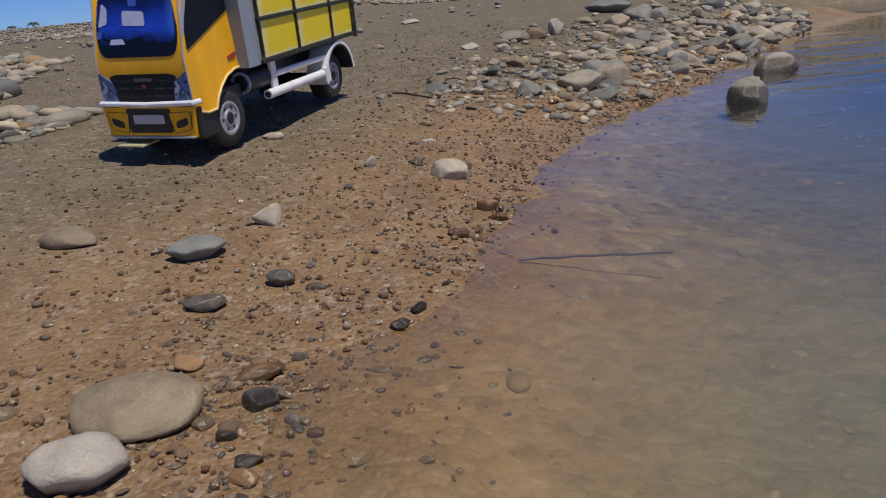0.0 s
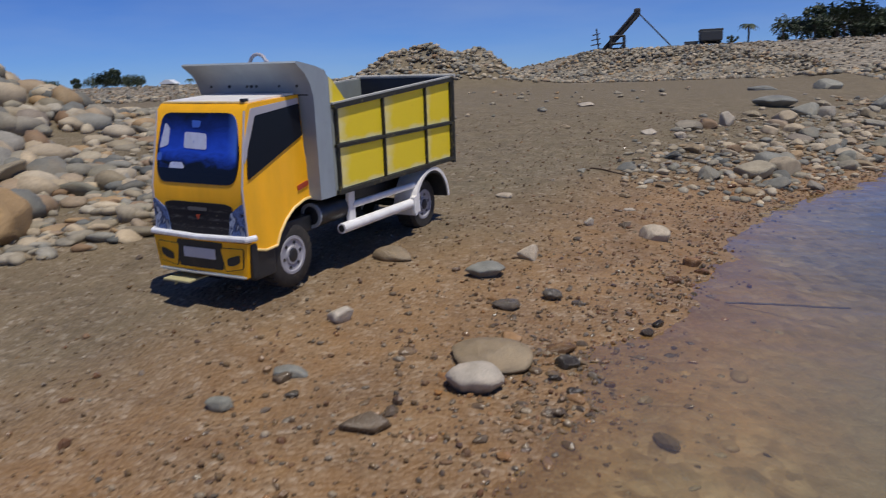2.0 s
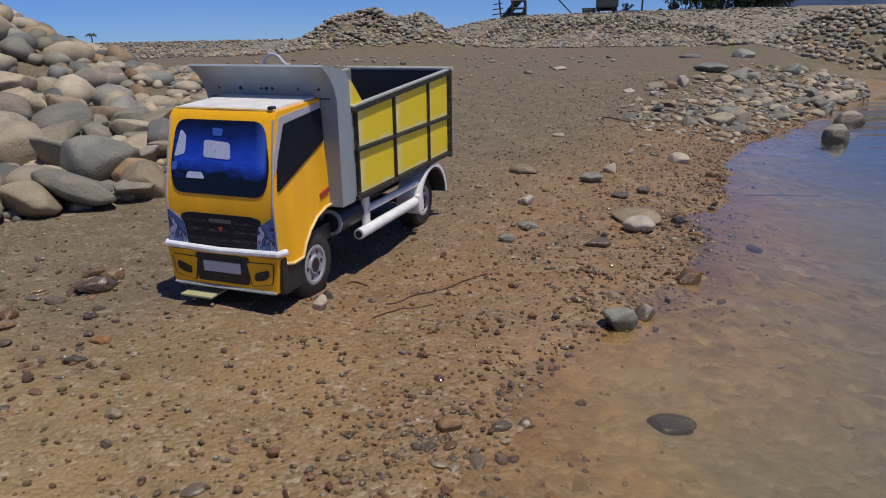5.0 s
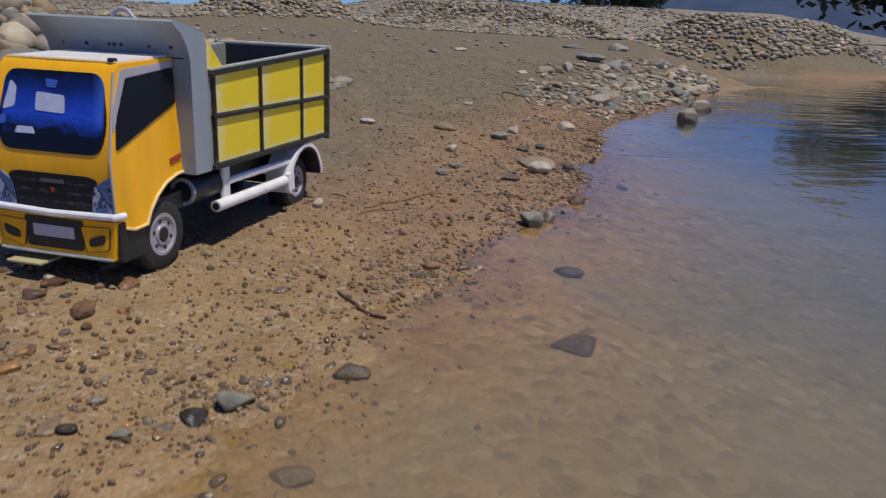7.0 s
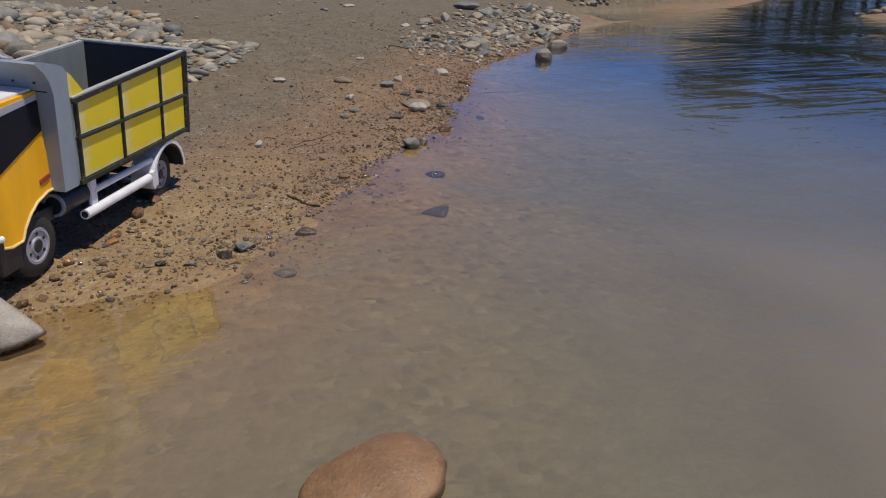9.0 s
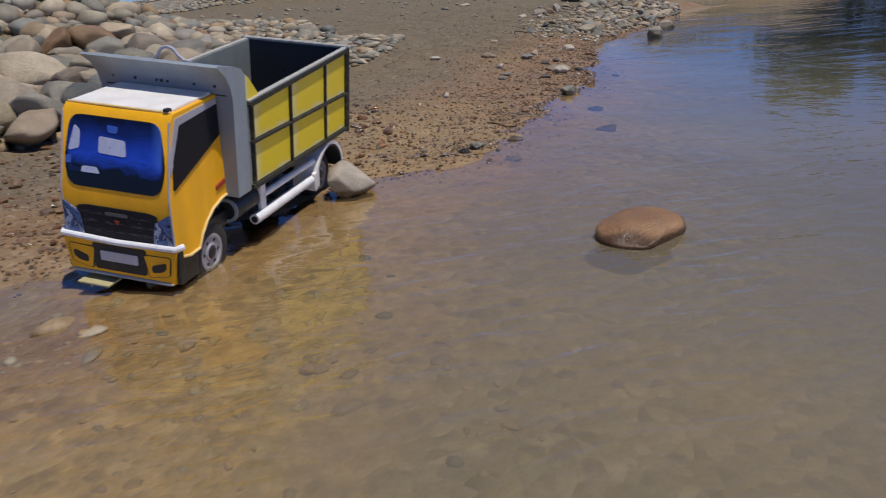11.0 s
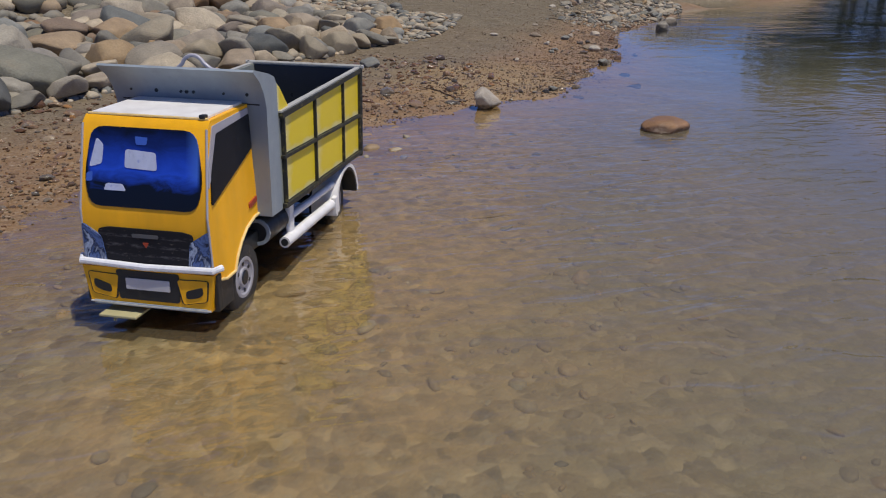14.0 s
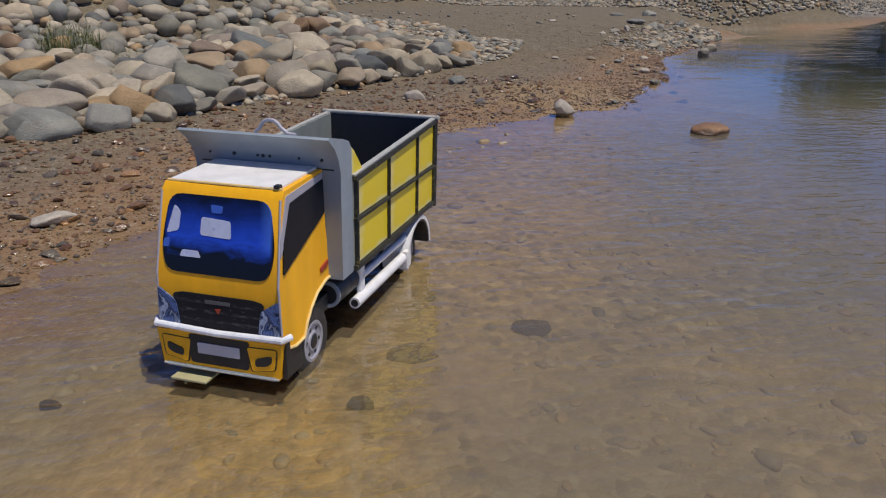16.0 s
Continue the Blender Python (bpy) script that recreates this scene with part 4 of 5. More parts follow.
AMBER = paint("amber_enamel", (0.93, 0.45, 0.004), 0.42, 0.1, 0.16, (0.62, 0.30, 0.03), 24)
WHITE = paint("white_enamel", (0.78, 0.76, 0.74), 0.4, 0.1, 0.2)
TRIM = paint("lilac_grey_paint", (0.40, 0.38, 0.42), 0.4, 0.1, 0.2)
GREY = paint("grey_sheet_paint", (0.27, 0.31, 0.345), 0.42, 0.1, 0.45, (0.17, 0.18, 0.18), 26)
INSIDE = paint("pale_grey_green_paint", (0.27, 0.29, 0.26), 0.5, 0.0, 0.35)
BLACK = paint("black_paint", (0.016, 0.018, 0.021), 0.4, 0.1, 0.35, (0.12, 0.09, 0.06))
NAVY = paint("blue_black_paint", (0.012, 0.016, 0.028), 0.35, 0.1, 0.3, (0.08, 0.075, 0.07))
RIBS = paint("worn_black_rail", (0.020, 0.020, 0.016), 0.5, 0.0, 0.85, (0.46, 0.38, 0.10), 55)
CAP = paint("bare_edge", (0.42, 0.41, 0.37), 0.5, 0.0, 0.6, (0.12, 0.11, 0.10), 60)
LEMON = fade_paint("lemon_spray_paint")
SCREEN, LAMP, GRILLE = screen_print(), lamp_print(), grille_print()
GLASS = mat("black_window_print", (0.010, 0.011, 0.015), 0.25, spec=0.2)
PRINT_WHITE = paint("printed_white", (0.50, 0.54, 0.70), 0.3, 0.2, 0.8, (0.06, 0.12, 0.50), 60)
PLATE = paint("number_plate_white", (0.56, 0.55, 0.57), 0.4, 0.1, 0.2)
PRINT_BLUE = mat("printed_light_blue", (0.05, 0.12, 0.50), 0.25)
CHROME = paint("silver_foil", (0.80, 0.80, 0.82), 0.25, 0.4, 0.3, (0.15, 0.14, 0.13), 50)
HUB_DARK = paint("dull_grey_print", (0.10, 0.10, 0.105), 0.5, 0.0, 0.4)
RED = mat("red_mark", (0.35, 0.05, 0.02), 0.4)
RUBBER = paint("tyre_rubber", (0.028, 0.025, 0.023), 0.7, 0.0, 0.75, (0.20, 0.15, 0.10), 45)
HUB = paint("wheel_disc_print", (0.34, 0.33, 0.36), 0.4, 0.1, 0.3)
WORN = paint("worn_yellow_edge", (0.80, 0.58, 0.22), 0.45, 0.1, 0.7, (0.75, 0.70, 0.62), 70)
CARD = paint("bare_card", (0.42, 0.38, 0.20), 0.7, 0.0, 0.3)

truck = tagged(new("toy_dump_truck"), "yellow model dump truck with grey headboard and lemon-yellow load bed", "toy truck")
truck.rotation_mode = "QUATERNION"
truck.empty_display_size = 0.05

# cab
CAB = [(6.0, 0.98), (6.10, 1.2), (6.10, 2.0), (5.83, 3.26), (5.72, 3.38), (4.42, 3.45), (4.40, 2.4), (4.17, 1.62), (4.55, 1.60), (4.88, 1.50), (5.14, 1.33), (5.32, 1.14), (5.43, 0.93), (5.75, 0.93)]
bm = prism(CAB, -1.08, 1.08)
bmesh.ops.bevel(bm, geom=[e for e in bm.edges if len(e.link_faces) == 2 and e.calc_face_angle(0) > 0.9], offset=0.045, segments=3, affect="EDGES")
cab = part("cab", bm, AMBER, truck, "amber-yellow enamelled cab", smooth=True)
part("roof_panel", prism([(5.70, 3.385), (5.70, 3.42), (4.44, 3.487), (4.44, 3.45)], -0.99, 0.99, bevel=0.012), WHITE, cab, "white roof panel")
SCREEN_LINE = rounded([(-0.90, 3.24), (0.90, 3.24), (1.0, 2.5), (0.90, 2.08), (-0.90, 2.08), (-1.0, 2.5)], 0.22)
screen = part("windscreen", facing(SCREEN_LINE, -0.02, 0.04), SCREEN, cab, "glossy blue printed windscreen")
for name, line, m_ in (("mirror_print", rounded([(-0.30, 2.93), (0.22, 2.90), (0.24, 2.64), (-0.31, 2.66)], 0.05), PRINT_WHITE),
                       ("pillar_print", rounded([(-0.80, 3.08), (-0.68, 2.98), (-0.70, 2.70), (-0.92, 2.64)], 0.05), PRINT_WHITE),
                       ("seat_print", rounded([(-0.62, 2.42), (-0.34, 2.42), (-0.28, 2.32), (-0.66, 2.32)], 0.03), PRINT_WHITE),
                       ("corner_print", rounded([(-0.96, 2.56), (-0.86, 2.58), (-0.86, 2.44), (-0.97, 2.43)], 0.03), PRINT_BLUE),
                       ("sign_print", rounded([(-0.14, 3.12), (0.08, 3.11), (0.06, 3.0), (-0.12, 3.0)], 0.03), PRINT_BLUE)):
    part(name, facing(line, 0.022, 0.006), m_, screen)
part("grille", facing(rounded([(-0.80, 1.72), (-0.62, 1.76), (0.62, 1.76), (0.80, 1.72), (0.72, 1.18), (-0.72, 1.18)], 0.06), -0.01, 0.03), GRILLE, cab, "black printed grille")
part("badge", facing(rounded([(-0.055, 1.55), (0.055, 1.55), (0.0, 1.46)], 0.02), 0.022, 0.008), RED, cab, "small red badge")
part("lettering_bar", facing(rounded([(-0.22, 1.68), (0.22, 1.68), (0.22, 1.62), (-0.22, 1.62)], 0.02), 0.022, 0.006), HUB_DARK, cab)
for s in (1, -1):
    part("headlight", facing([(s * y, z) for y, z in rounded([(0.74, 1.60), (1.06, 1.80), (1.04, 1.22), (0.68, 1.2)], 0.05)], -0.005, 0.04), LAMP, cab, "blue-grey printed headlight")
    y0, y1 = (1.072, 1.096) if s > 0 else (-1.096, -1.072)
    part("window_surround", prism(rounded([(6.0, 2.42), (5.96, 2.72), (5.70, 3.30), (4.44, 3.40), (4.46, 3.22), (5.56, 3.1)], 0.03), y0, y1), TRIM, cab, "lilac-grey window surround")
    y0, y1 = (1.08, 1.106) if s > 0 else (-1.106, -1.08)
    part("side_window", prism(rounded([(5.97, 2.16), (5.90, 2.62), (5.62, 3.18), (4.45, 3.30), (4.45, 2.74)], 0.03), y0, y1), GLASS, cab, "black printed side window")
    part("door_handle", prism(rounded([(4.72, 1.86), (4.42, 1.92), (4.42, 1.83), (4.72, 1.77)], 0.02), y0, y1), RED, cab, "red-brown door handle mark")
    # pale bar for the scuffed arch edge and the highlight along it
    part("arch_lip", tube([(x, s * 1.09, z) for x, z in ((4.17, 1.60), (4.55, 1.585), (4.88, 1.485), (5.13, 1.32), (5.31, 1.13), (5.42, 0.93), (5.72, 0.92), (6.0, 1.0))], 0.026, 8), WORN, cab, "scuffed wheel arch edge, pale also for its highlight")
    part("pillar_edge", tube([(6.02, s * 1.06, 1.0), (6.105, s * 1.065, 1.25), (6.105, s * 1.065, 2.0), (5.83, s * 1.065, 3.27)], 0.018, 8), TRIM, cab, "scuffed pale corner edge")
    part("step_skirt", box(5.45, 6.0, min(s * 0.8, s * 1.04), max(s * 0.8, s * 1.04), 0.44, 0.95, 0.03), BLACK, truck, "black skirt below the cab")
part("roof_edge", tube([(5.70, -1.04, 3.395), (5.71, 0.0, 3.40), (5.70, 1.04, 3.395)], 0.02, 6), WORN, cab, "worn front edge of the roof")
part("roof_bolt", box(5.62, 5.74, 0.9, 1.0, 3.40, 3.46, 0.02), BLACK, cab)


def taper(root):
    """Draws the cab in towards its roof."""
    for ob in [root] + root.children_recursive:
        for v in ob.data.vertices:
            v.co.y *= 0.985 - 0.03 * max(0.0, v.co.z / U - 1.2)


taper(cab)

# bumper
bumper = part("bumper", prism([(-1.08, 1.12), (1.08, 1.12), (1.0, 0.52), (-1.0, 0.52)], 6.0, 6.17, "x", 0.03), AMBER, truck, "amber front bumper")
part("chrome_strip", tube([(6.02, -1.15, 1.21), (6.17, -1.08, 1.20), (6.2, 0, 1.18), (6.17, 1.08, 1.20), (6.02, 1.15, 1.21)], 0.055, 10), CHROME, bumper, "bright chrome strip")
part("bumper_mask", prism(rounded([(-0.52, 1.1), (0.52, 1.1), (0.50, 0.62), (-0.50, 0.62)], 0.05), 6.165, 6.183, "x"), BLACK, bumper, "black centre of the bumper")
part("number_plate", prism(rounded([(-0.36, 0.98), (0.36, 0.98), (0.36, 0.80), (-0.36, 0.80)], 0.02), 6.184, 6.2, "x"), PLATE, bumper, "blank white number plate")
part("bumper_lip", box(6.08, 6.19, -0.95, 0.95, 0.50, 0.56, 0.015), GREY, bumper, "grey lower lip")
for s in (1, -1):
    fog = part("fog_lamp_recess", prism([(s * y, z) for y, z in rounded([(0.46, 1.02), (1.0, 1.04), (0.96, 0.68), (0.54, 0.60)], 0.06)], 6.165, 6.18, "x"), BLACK, bumper, "black fog lamp recess")
    part("fog_lamp_panel", prism([(s * y, z) for y, z in rounded([(0.485, 1.01), (0.98, 1.03), (0.94, 0.69), (0.565, 0.615)], 0.04)], 6.178, 6.186, "x"), AMBER, fog, "amber fog lamp panel")
    part("fog_lamp", prism([(s * y, z) for y, z in rounded([(0.62, 0.84), (0.90, 0.93), (0.90, 0.80), (0.80, 0.74), (0.62, 0.71)], 0.05)], 6.184, 6.196, "x"), BLACK, fog, "black fog lamp")
    part("bumper_end", box(5.95, 6.1, min(s * 1.02, s * 1.1), max(s * 1.02, s * 1.1), 0.52, 1.1, 0.02), BLACK, bumper)
part("bumper_scuff", tube([(6.18, -1.0, 0.535), (6.185, 0.0, 0.525), (6.18, 1.0, 0.535)], 0.018, 6), CAP, bumper)
part("skid_plate", box(5.83, 6.36, -0.78, -0.16, 0.36, 0.40, 0.012), CARD, truck, "pale bare card under the bumper")
part("plate_stay", tube([(6.1, -0.5, 0.38), (6.32, -0.56, 0.3)], 0.018, 6), CARD, truck)

# headboard with its forward-flared visor and lifting eye
BOARD = [(3.92, 1.55), (4.38, 1.55), (4.39, 3.40), (4.46, 3.62), (4.60, 3.82), (4.84, 4.0), (4.80, 4.03), (4.52, 3.98), (4.25, 3.93), (4.02, 3.86), (3.92, 3.72)]
bm = prism(BOARD, -1.33, 1.31)
bmesh.ops.bevel(bm, geom=[e for e in bm.edges if len(e.link_faces) == 2 and e.calc_face_angle(0) > 0.9], offset=0.03, segments=2, affect="EDGES")
board = part("headboard", bm, GREY, truck, "grey sheet headboard with flared visor", smooth=True)
for y, r in ((-1.0, 0.018), (-0.55, 0.03), (-0.12, 0.022), (-0.02, 0.03), (0.1, 0.024), (0.62, 0.02), (1.02, 0.026)):
    part("rivet_hole", tube([(4.43, y, 3.62), (4.478, y, 3.596)], r, 8), BLACK, board)
part("visor_seam", box(4.385, 4.41, -1.2, 1.2, 3.43, 3.455), BLACK, board)
part("lifting_eye", tube([(4.3, -0.24 + 0.0, 3.95)] + [(4.3, 0.05 - 0.2 * math.cos(a), 3.97 + 0.2 * math.sin(a)) for a in (0.3 * k for k in range(1, 10))] + [(4.3, 0.36, 3.96), (4.3, 0.5, 3.95)], 0.032, 8), TRIM, board, "bent wire lifting eye", smooth=True)

# load bed
def bed_top(x):
    return 3.24 + (3.9 - x) * 0.062


bed = part("bed_floor", box(-0.98, 3.9, -1.26, 1.26, 1.58, 1.68), NAVY, truck, "dark floor of the load bed")
for s in (1, -1):
    a, b = (1.22, 1.30) if s > 0 else (-1.30, -1.22)
    wall = part("side_wall", prism([(-1.0, 1.56), (3.9, 1.56), (3.9, bed_top(3.9)), (-1.0, bed_top(-1.0))], a, b), INSIDE, truck, "load bed side wall")
    p0, p1 = (1.302, 1.325) if s > 0 else (-1.325, -1.302)
    cols = (3.80, 2.16, 0.34, -0.94)
    for x1, x0 in zip(cols, cols[1:]):
        for lo, hi in ((1.66, 2.42), (2.52, 0)):
            zt = [bed_top(x) - 0.08 if hi == 0 else hi for x in (x0 + 0.04, x1 - 0.04)]
            part("side_panel", prism([(x0 + 0.04, lo), (x1 - 0.04, lo), (x1 - 0.04, zt[1]), (x0 + 0.04, zt[0])], p0, p1), LEMON, wall, "lemon-yellow sprayed panel fading to white")
    q0, q1 = (1.302, 1.385) if s > 0 else (-1.385, -1.302)
    part("bottom_rail", box(-1.0, 3.88, q0, q1, 1.555, 1.645, 0.012), RIBS, wall)
    part("middle_rail", box(-1.0, 3.86, q0, q1, 2.443, 2.507, 0.012), RIBS, wall)
    part("top_rail", prism([(-1.0, bed_top(-1.0) - 0.09), (3.88, bed_top(3.88) - 0.09), (3.88, bed_top(3.88)), (-1.0, bed_top(-1.0))], q0, q1), RIBS, wall, "black top rail")
    part("edge_cap", prism([(-1.02, bed_top(-1.02) + 0.002), (3.88, bed_top(3.88) + 0.002), (3.88, bed_top(3.88) + 0.03), (-1.02, bed_top(-1.02) + 0.03)], min(s * 1.24, s * 1.35), max(s * 1.24, s * 1.35)), CAP, wall, "worn bare metal edge")
    for x in cols:
        part("upright_rib", box(x - 0.024, x + 0.024, q0, q1 - 0.004 * s if s > 0 else q1, 1.6, bed_top(x) - 0.04, 0.01), RIBS, wall)
    part("corner_gusset", prism([(3.88, 3.2), (3.88, 3.74), (3.76, 3.66), (3.36, 3.26)], a + 0.01, b - 0.01), LEMON, wall, "yellow corner gusset")
part("front_wall", box(3.84, 3.91, -1.22, 1.22, 1.6, 3.7), NAVY, truck, "dark inside of the headboard")
gate = part("tailgate", box(-1.06, -0.98, -1.3, 1.3, 1.56, 3.54, 0.01), NAVY, truck, "dark blue-black tailgate")
part("tailgate_rail", tube([(-1.02, -1.34, 3.58), (-1.02, 1.36, 3.58)], 0.05, 10), CAP, gate, "worn silver tailgate rail")
for s in (1, -1):
    part("tailgate_post", box(-1.09, -0.99, s * 1.34 - 0.05, s * 1.34 + 0.05, 1.5, 3.62, 0.015), RIBS, gate)
    part("hinge_pin", tube([(-1.03, s * 1.33, 3.58), (-1.03, s * 1.43, 3.58)], 0.05, 8), CAP, gate)

# running gear
for s in (1, -1):
    part("chassis_rail", box(-0.9, 5.7, s * 0.5 - 0.09, s * 0.5 + 0.09, 1.05, 1.5, 0.02), BLACK, truck)
part("underbody", box(4.1, 5.9, -0.98, 0.98, 0.95, 1.25, 0.03), BLACK, truck, "black underside of the cab")
for x in (0.0, 4.92):
    part("axle", tube([(x, -0.95, 0.62), (x, 0.95, 0.62)], 0.1, 10), BLACK, truck)
for s in (1, -1):
    part("air_tank", tube([(3.2, s * 0.98, 1.22), (4.28, s * 0.98, 1.22)], 0.24, 18), BLACK, truck, "black pipe air tank", smooth=True)
    part("tank_mouth", lathe([(0.24, 0.0), (0.18, 0.0), (0.18, 0.05), (0.24, 0.05)], 18), GREY, truck).matrix_local = pose(4.27 * U, s * 0.98 * U, 1.22 * U, 0, 0, -90)
    guard = part("guard_tube", tube([(3.72, s * 1.24, 0.86), (0.9, s * 1.24, 0.84)], 0.105, 14), WHITE, truck, "white plastic side guard tube", smooth=True)
    part("tube_mouth", tube([(3.715, s * 1.24, 0.86), (3.728, s * 1.24, 0.86)], 0.07, 12), BLACK, guard)
    part("upper_bar", tube([(3.3, s * 1.2, 1.24), (0.78, s * 1.2, 1.22)], 0.072, 12), WHITE, guard, smooth=True)
    part("guard_post", box(3.2, 3.42, s * 1.2 - 0.05, s * 1.2 + 0.05, 0.86, 1.55, 0.04), WHITE, guard)
    arc = [(0.12 + 0.86 * math.cos(a), 0.68 + 0.86 * math.sin(a)) for a in (radians(-8 + 11.5 * k) for k in range(17))]
    inner = [(0.12 + 0.78 * math.cos(a), 0.68 + 0.78 * math.sin(a)) for a in (radians(-8 + 11.5 * k) for k in range(17))]
    part("rear_fender", prism(arc + inner[::-1], min(s * 0.78, s * 1.36), max(s * 0.78, s * 1.36)), WHITE, truck, "white arched rear mudguard", smooth=True)
    part("fender_lining", prism([(0.12 + 0.77 * math.cos(a), 0.68 + 0.77 * math.sin(a)) for a in (radians(-4 + 11 * k) for k in range(17))], min(s * 0.74, s * 0.78), max(s * 0.74, s * 0.78)), BLACK, truck)
    deep_in = [(0.12 + 0.73 * math.cos(a), 0.68 + 0.73 * math.sin(a)) for a in (radians(-8 + 11.5 * k) for k in range(17))]
    part("fender_underside", prism(inner + deep_in[::-1], min(s * 0.79, s * 1.345), max(s * 0.79, s * 1.345)), BLACK, truck, "black inside of the mudguard", smooth=True)
    part("fender_bracket", prism([(0.75, 0.62), (1.02, 0.62), (1.02, 0.98), (0.78, 1.05)], min(s * 1.26, s * 1.355), max(s * 1.26, s * 1.355)), WHITE, truck)

RADIUS = 0.61
wheels = []
for x in (4.92, 0.0):
    for s in (1, -1):
        wheel = new("wheel")
        wheel.parent = truck
        wheel.empty_display_size = 0.02
        wheel.location = Vector((x, s * 0.80, 0.62)) * U
        wheels.append((wheel, x, s))
        w = 0.19 if x else 0.24
        tyre = part("tyre", lathe([(0.36, -w), (0.54, -w), (0.59, -w * 0.8), (RADIUS, -w * 0.45), (RADIUS, w * 0.45), (0.59, w * 0.8), (0.54, w), (0.36, w)], 40), RUBBER, wheel, "dusty black tyre", smooth=True)
        for k in range(26):
            a = 6.2832 * k / 26
            bm = box(-0.022, 0.022, -w * 0.75, w * 0.75, RADIUS - 0.012, RADIUS + 0.016)
            bmesh.ops.rotate(bm, verts=bm.verts, cent=(0, 0, 0), matrix=Matrix.Rotation(a, 3, "Y"))
            if k == 0:
                lug = part("tread_lug", bm, RUBBER, tyre)
                lug_mesh = lug.data
            else:
                bm.free()
                o = new("tread_lug", lug_mesh)
                o.parent = tyre
                o.rotation_euler = (0, a, 0)
        side = [(0.36, s * w * 0.96), (0.35, s * w * 1.02), (0.30, s * w * 1.02), (0.28, s * w * 0.90), (0.18, s * w * 0.86), (0.16, s * w * 1.02), (0.10, s * w * 1.02), (0.02, s * w * 1.0), (0.02, s * w * 0.3), (0.37, s * w * 0.3)]
        rim = part("rim", lathe(side, 32), HUB, wheel, "grey printed wheel disc", smooth=True)
        part("hub_cap", lathe([(0.13, s * w * 1.02), (0.10, s * w * 1.1), (0.01, s * w * 1.12), (0.01, s * w * 1.0)], 16), BLACK, rim)
        for k in range(6):
            a = 6.2832 * k / 6
            part("vent_hole", tube([(0.235 * math.cos(a), s * w * 0.86, 0.235 * math.sin(a)), (0.235 * math.cos(a), s * w * 0.93, 0.235 * math.sin(a))], 0.035, 8), BLACK, rim)


# ---- twigs, track edges and grass ----
TWIG_AND_EDGE = paint("wet_twig_and_track_edge", (0.07, 0.038, 0.02), 0.55, 0.0, 0.1)


def twig(points, thick, label):
    pts = []
    for (ax, ay), (bx, by) in zip(points, points[1:]):
        for k in range(4):
            x, y = ax + (bx - ax) * k / 4, ay + (by - ay) * k / 4
            pts.append((x + rng.gauss(0, 0.0012), y + rng.gauss(0, 0.0012)))
    pts.append(points[-1])
    z = ground_z(np.array([p[0] for p in pts]), np.array([p[1] for p in pts]))
    bm = tube([(x, y, max(float(h), -0.006) + thick * 0.7 + abs(rng.gauss(0, 0.0008))) for (x, y), h in zip(pts, z)], thick, 6)
    me = bpy.data.meshes.new("twig")
    bm.to_mesh(me)
    bm.free()
    me.materials.append(TWIG_AND_EDGE)
    tagged(new("twig", me), label, "twig", "twigs on the bank")


# the first three stand for wheel-track edges in the sand, drawn as twigs
twig([(-0.403, 0.576), (-0.353, 0.627), (-0.295, 0.661), (-0.236, 0.71)], 0.0010, "long thin brown wheel-track edge on damp sand, drawn as a twig")
twig([(-0.421, 0.524), (-0.38, 0.556), (-0.333, 0.583)], 0.0009, "thin brown wheel-track edge on damp sand, drawn as a twig")
twig([(-0.462, 0.672), (-0.447, 0.671), (-0.434, 0.66)], 0.0014, "short bent wheel-track edge on sand, drawn as a twig")
twig([(-0.488, 0.136), (-0.462, 0.08), (-0.433, 0.048)], 0.0022, "brown stick at the edge of the water")
twig([(-1.105, -0.103), (-1.056, -0.22), (-1.006, -0.306)], 0.0026, "reddish stick on the wet beach")
twig([(0.489, 1.305), (0.575, 1.289), (0.661, 1.262)], 0.0018, "thin stick floating in shallow water")
twig([(0.51, 2.24), (0.45, 2.27), (0.40, 2.30)], 0.0022, "dry twig on the sand behind the truck")

GRASS = paint("river_grass", (0.10, 0.115, 0.03), 0.6, 0.0, 0.5, (0.25, 0.19, 0.08), 12)


def grass_tuft(x, y, wide, blades, high):
    bm = bmesh.new()
    for _ in range(blades):
        a, r = rng.uniform(0, 6.283), wide * math.sqrt(rng.random())
        bx, by = x + r * math.cos(a), y + r * math.sin(a)
        z = float(ground_z(np.array([bx]), np.array([by]))[0])
        h, lean, dr, w = high * rng.uniform(0.5, 1.1), rng.uniform(0.1, 0.6), rng.uniform(0, 6.283), 0.0035
        sx, sy = math.cos(dr + 1.57) * w, math.sin(dr + 1.57) * w
        prev = None
        for k in range(4):
            t = k / 3
            c = Vector((bx + math.cos(dr) * lean * h * t * t, by + math.sin(dr) * lean * h * t * t, z + h * t * (1 - 0.25 * t * lean)))
            s = 1 - 0.9 * t
            pair = [bm.verts.new(c + Vector((sx * s, sy * s, 0))), bm.verts.new(c - Vector((sx * s, sy * s, 0)))]
            if prev:
                bm.faces.new((prev[0], prev[1], pair[1], pair[0]))
            prev = pair
    me = bpy.data.meshes.new("grass_tuft")
    bm.to_mesh(me)
    bm.free()
    me.materials.append(GRASS)
    tagged(new("grass_tuft", me), "tuft of dry green grass growing between the cobbles", "grass")


grass_tuft(-3.16, 0.98, 0.17, 260, 0.2)
grass_tuft(-2.90, 0.80, 0.10, 50, 0.12)

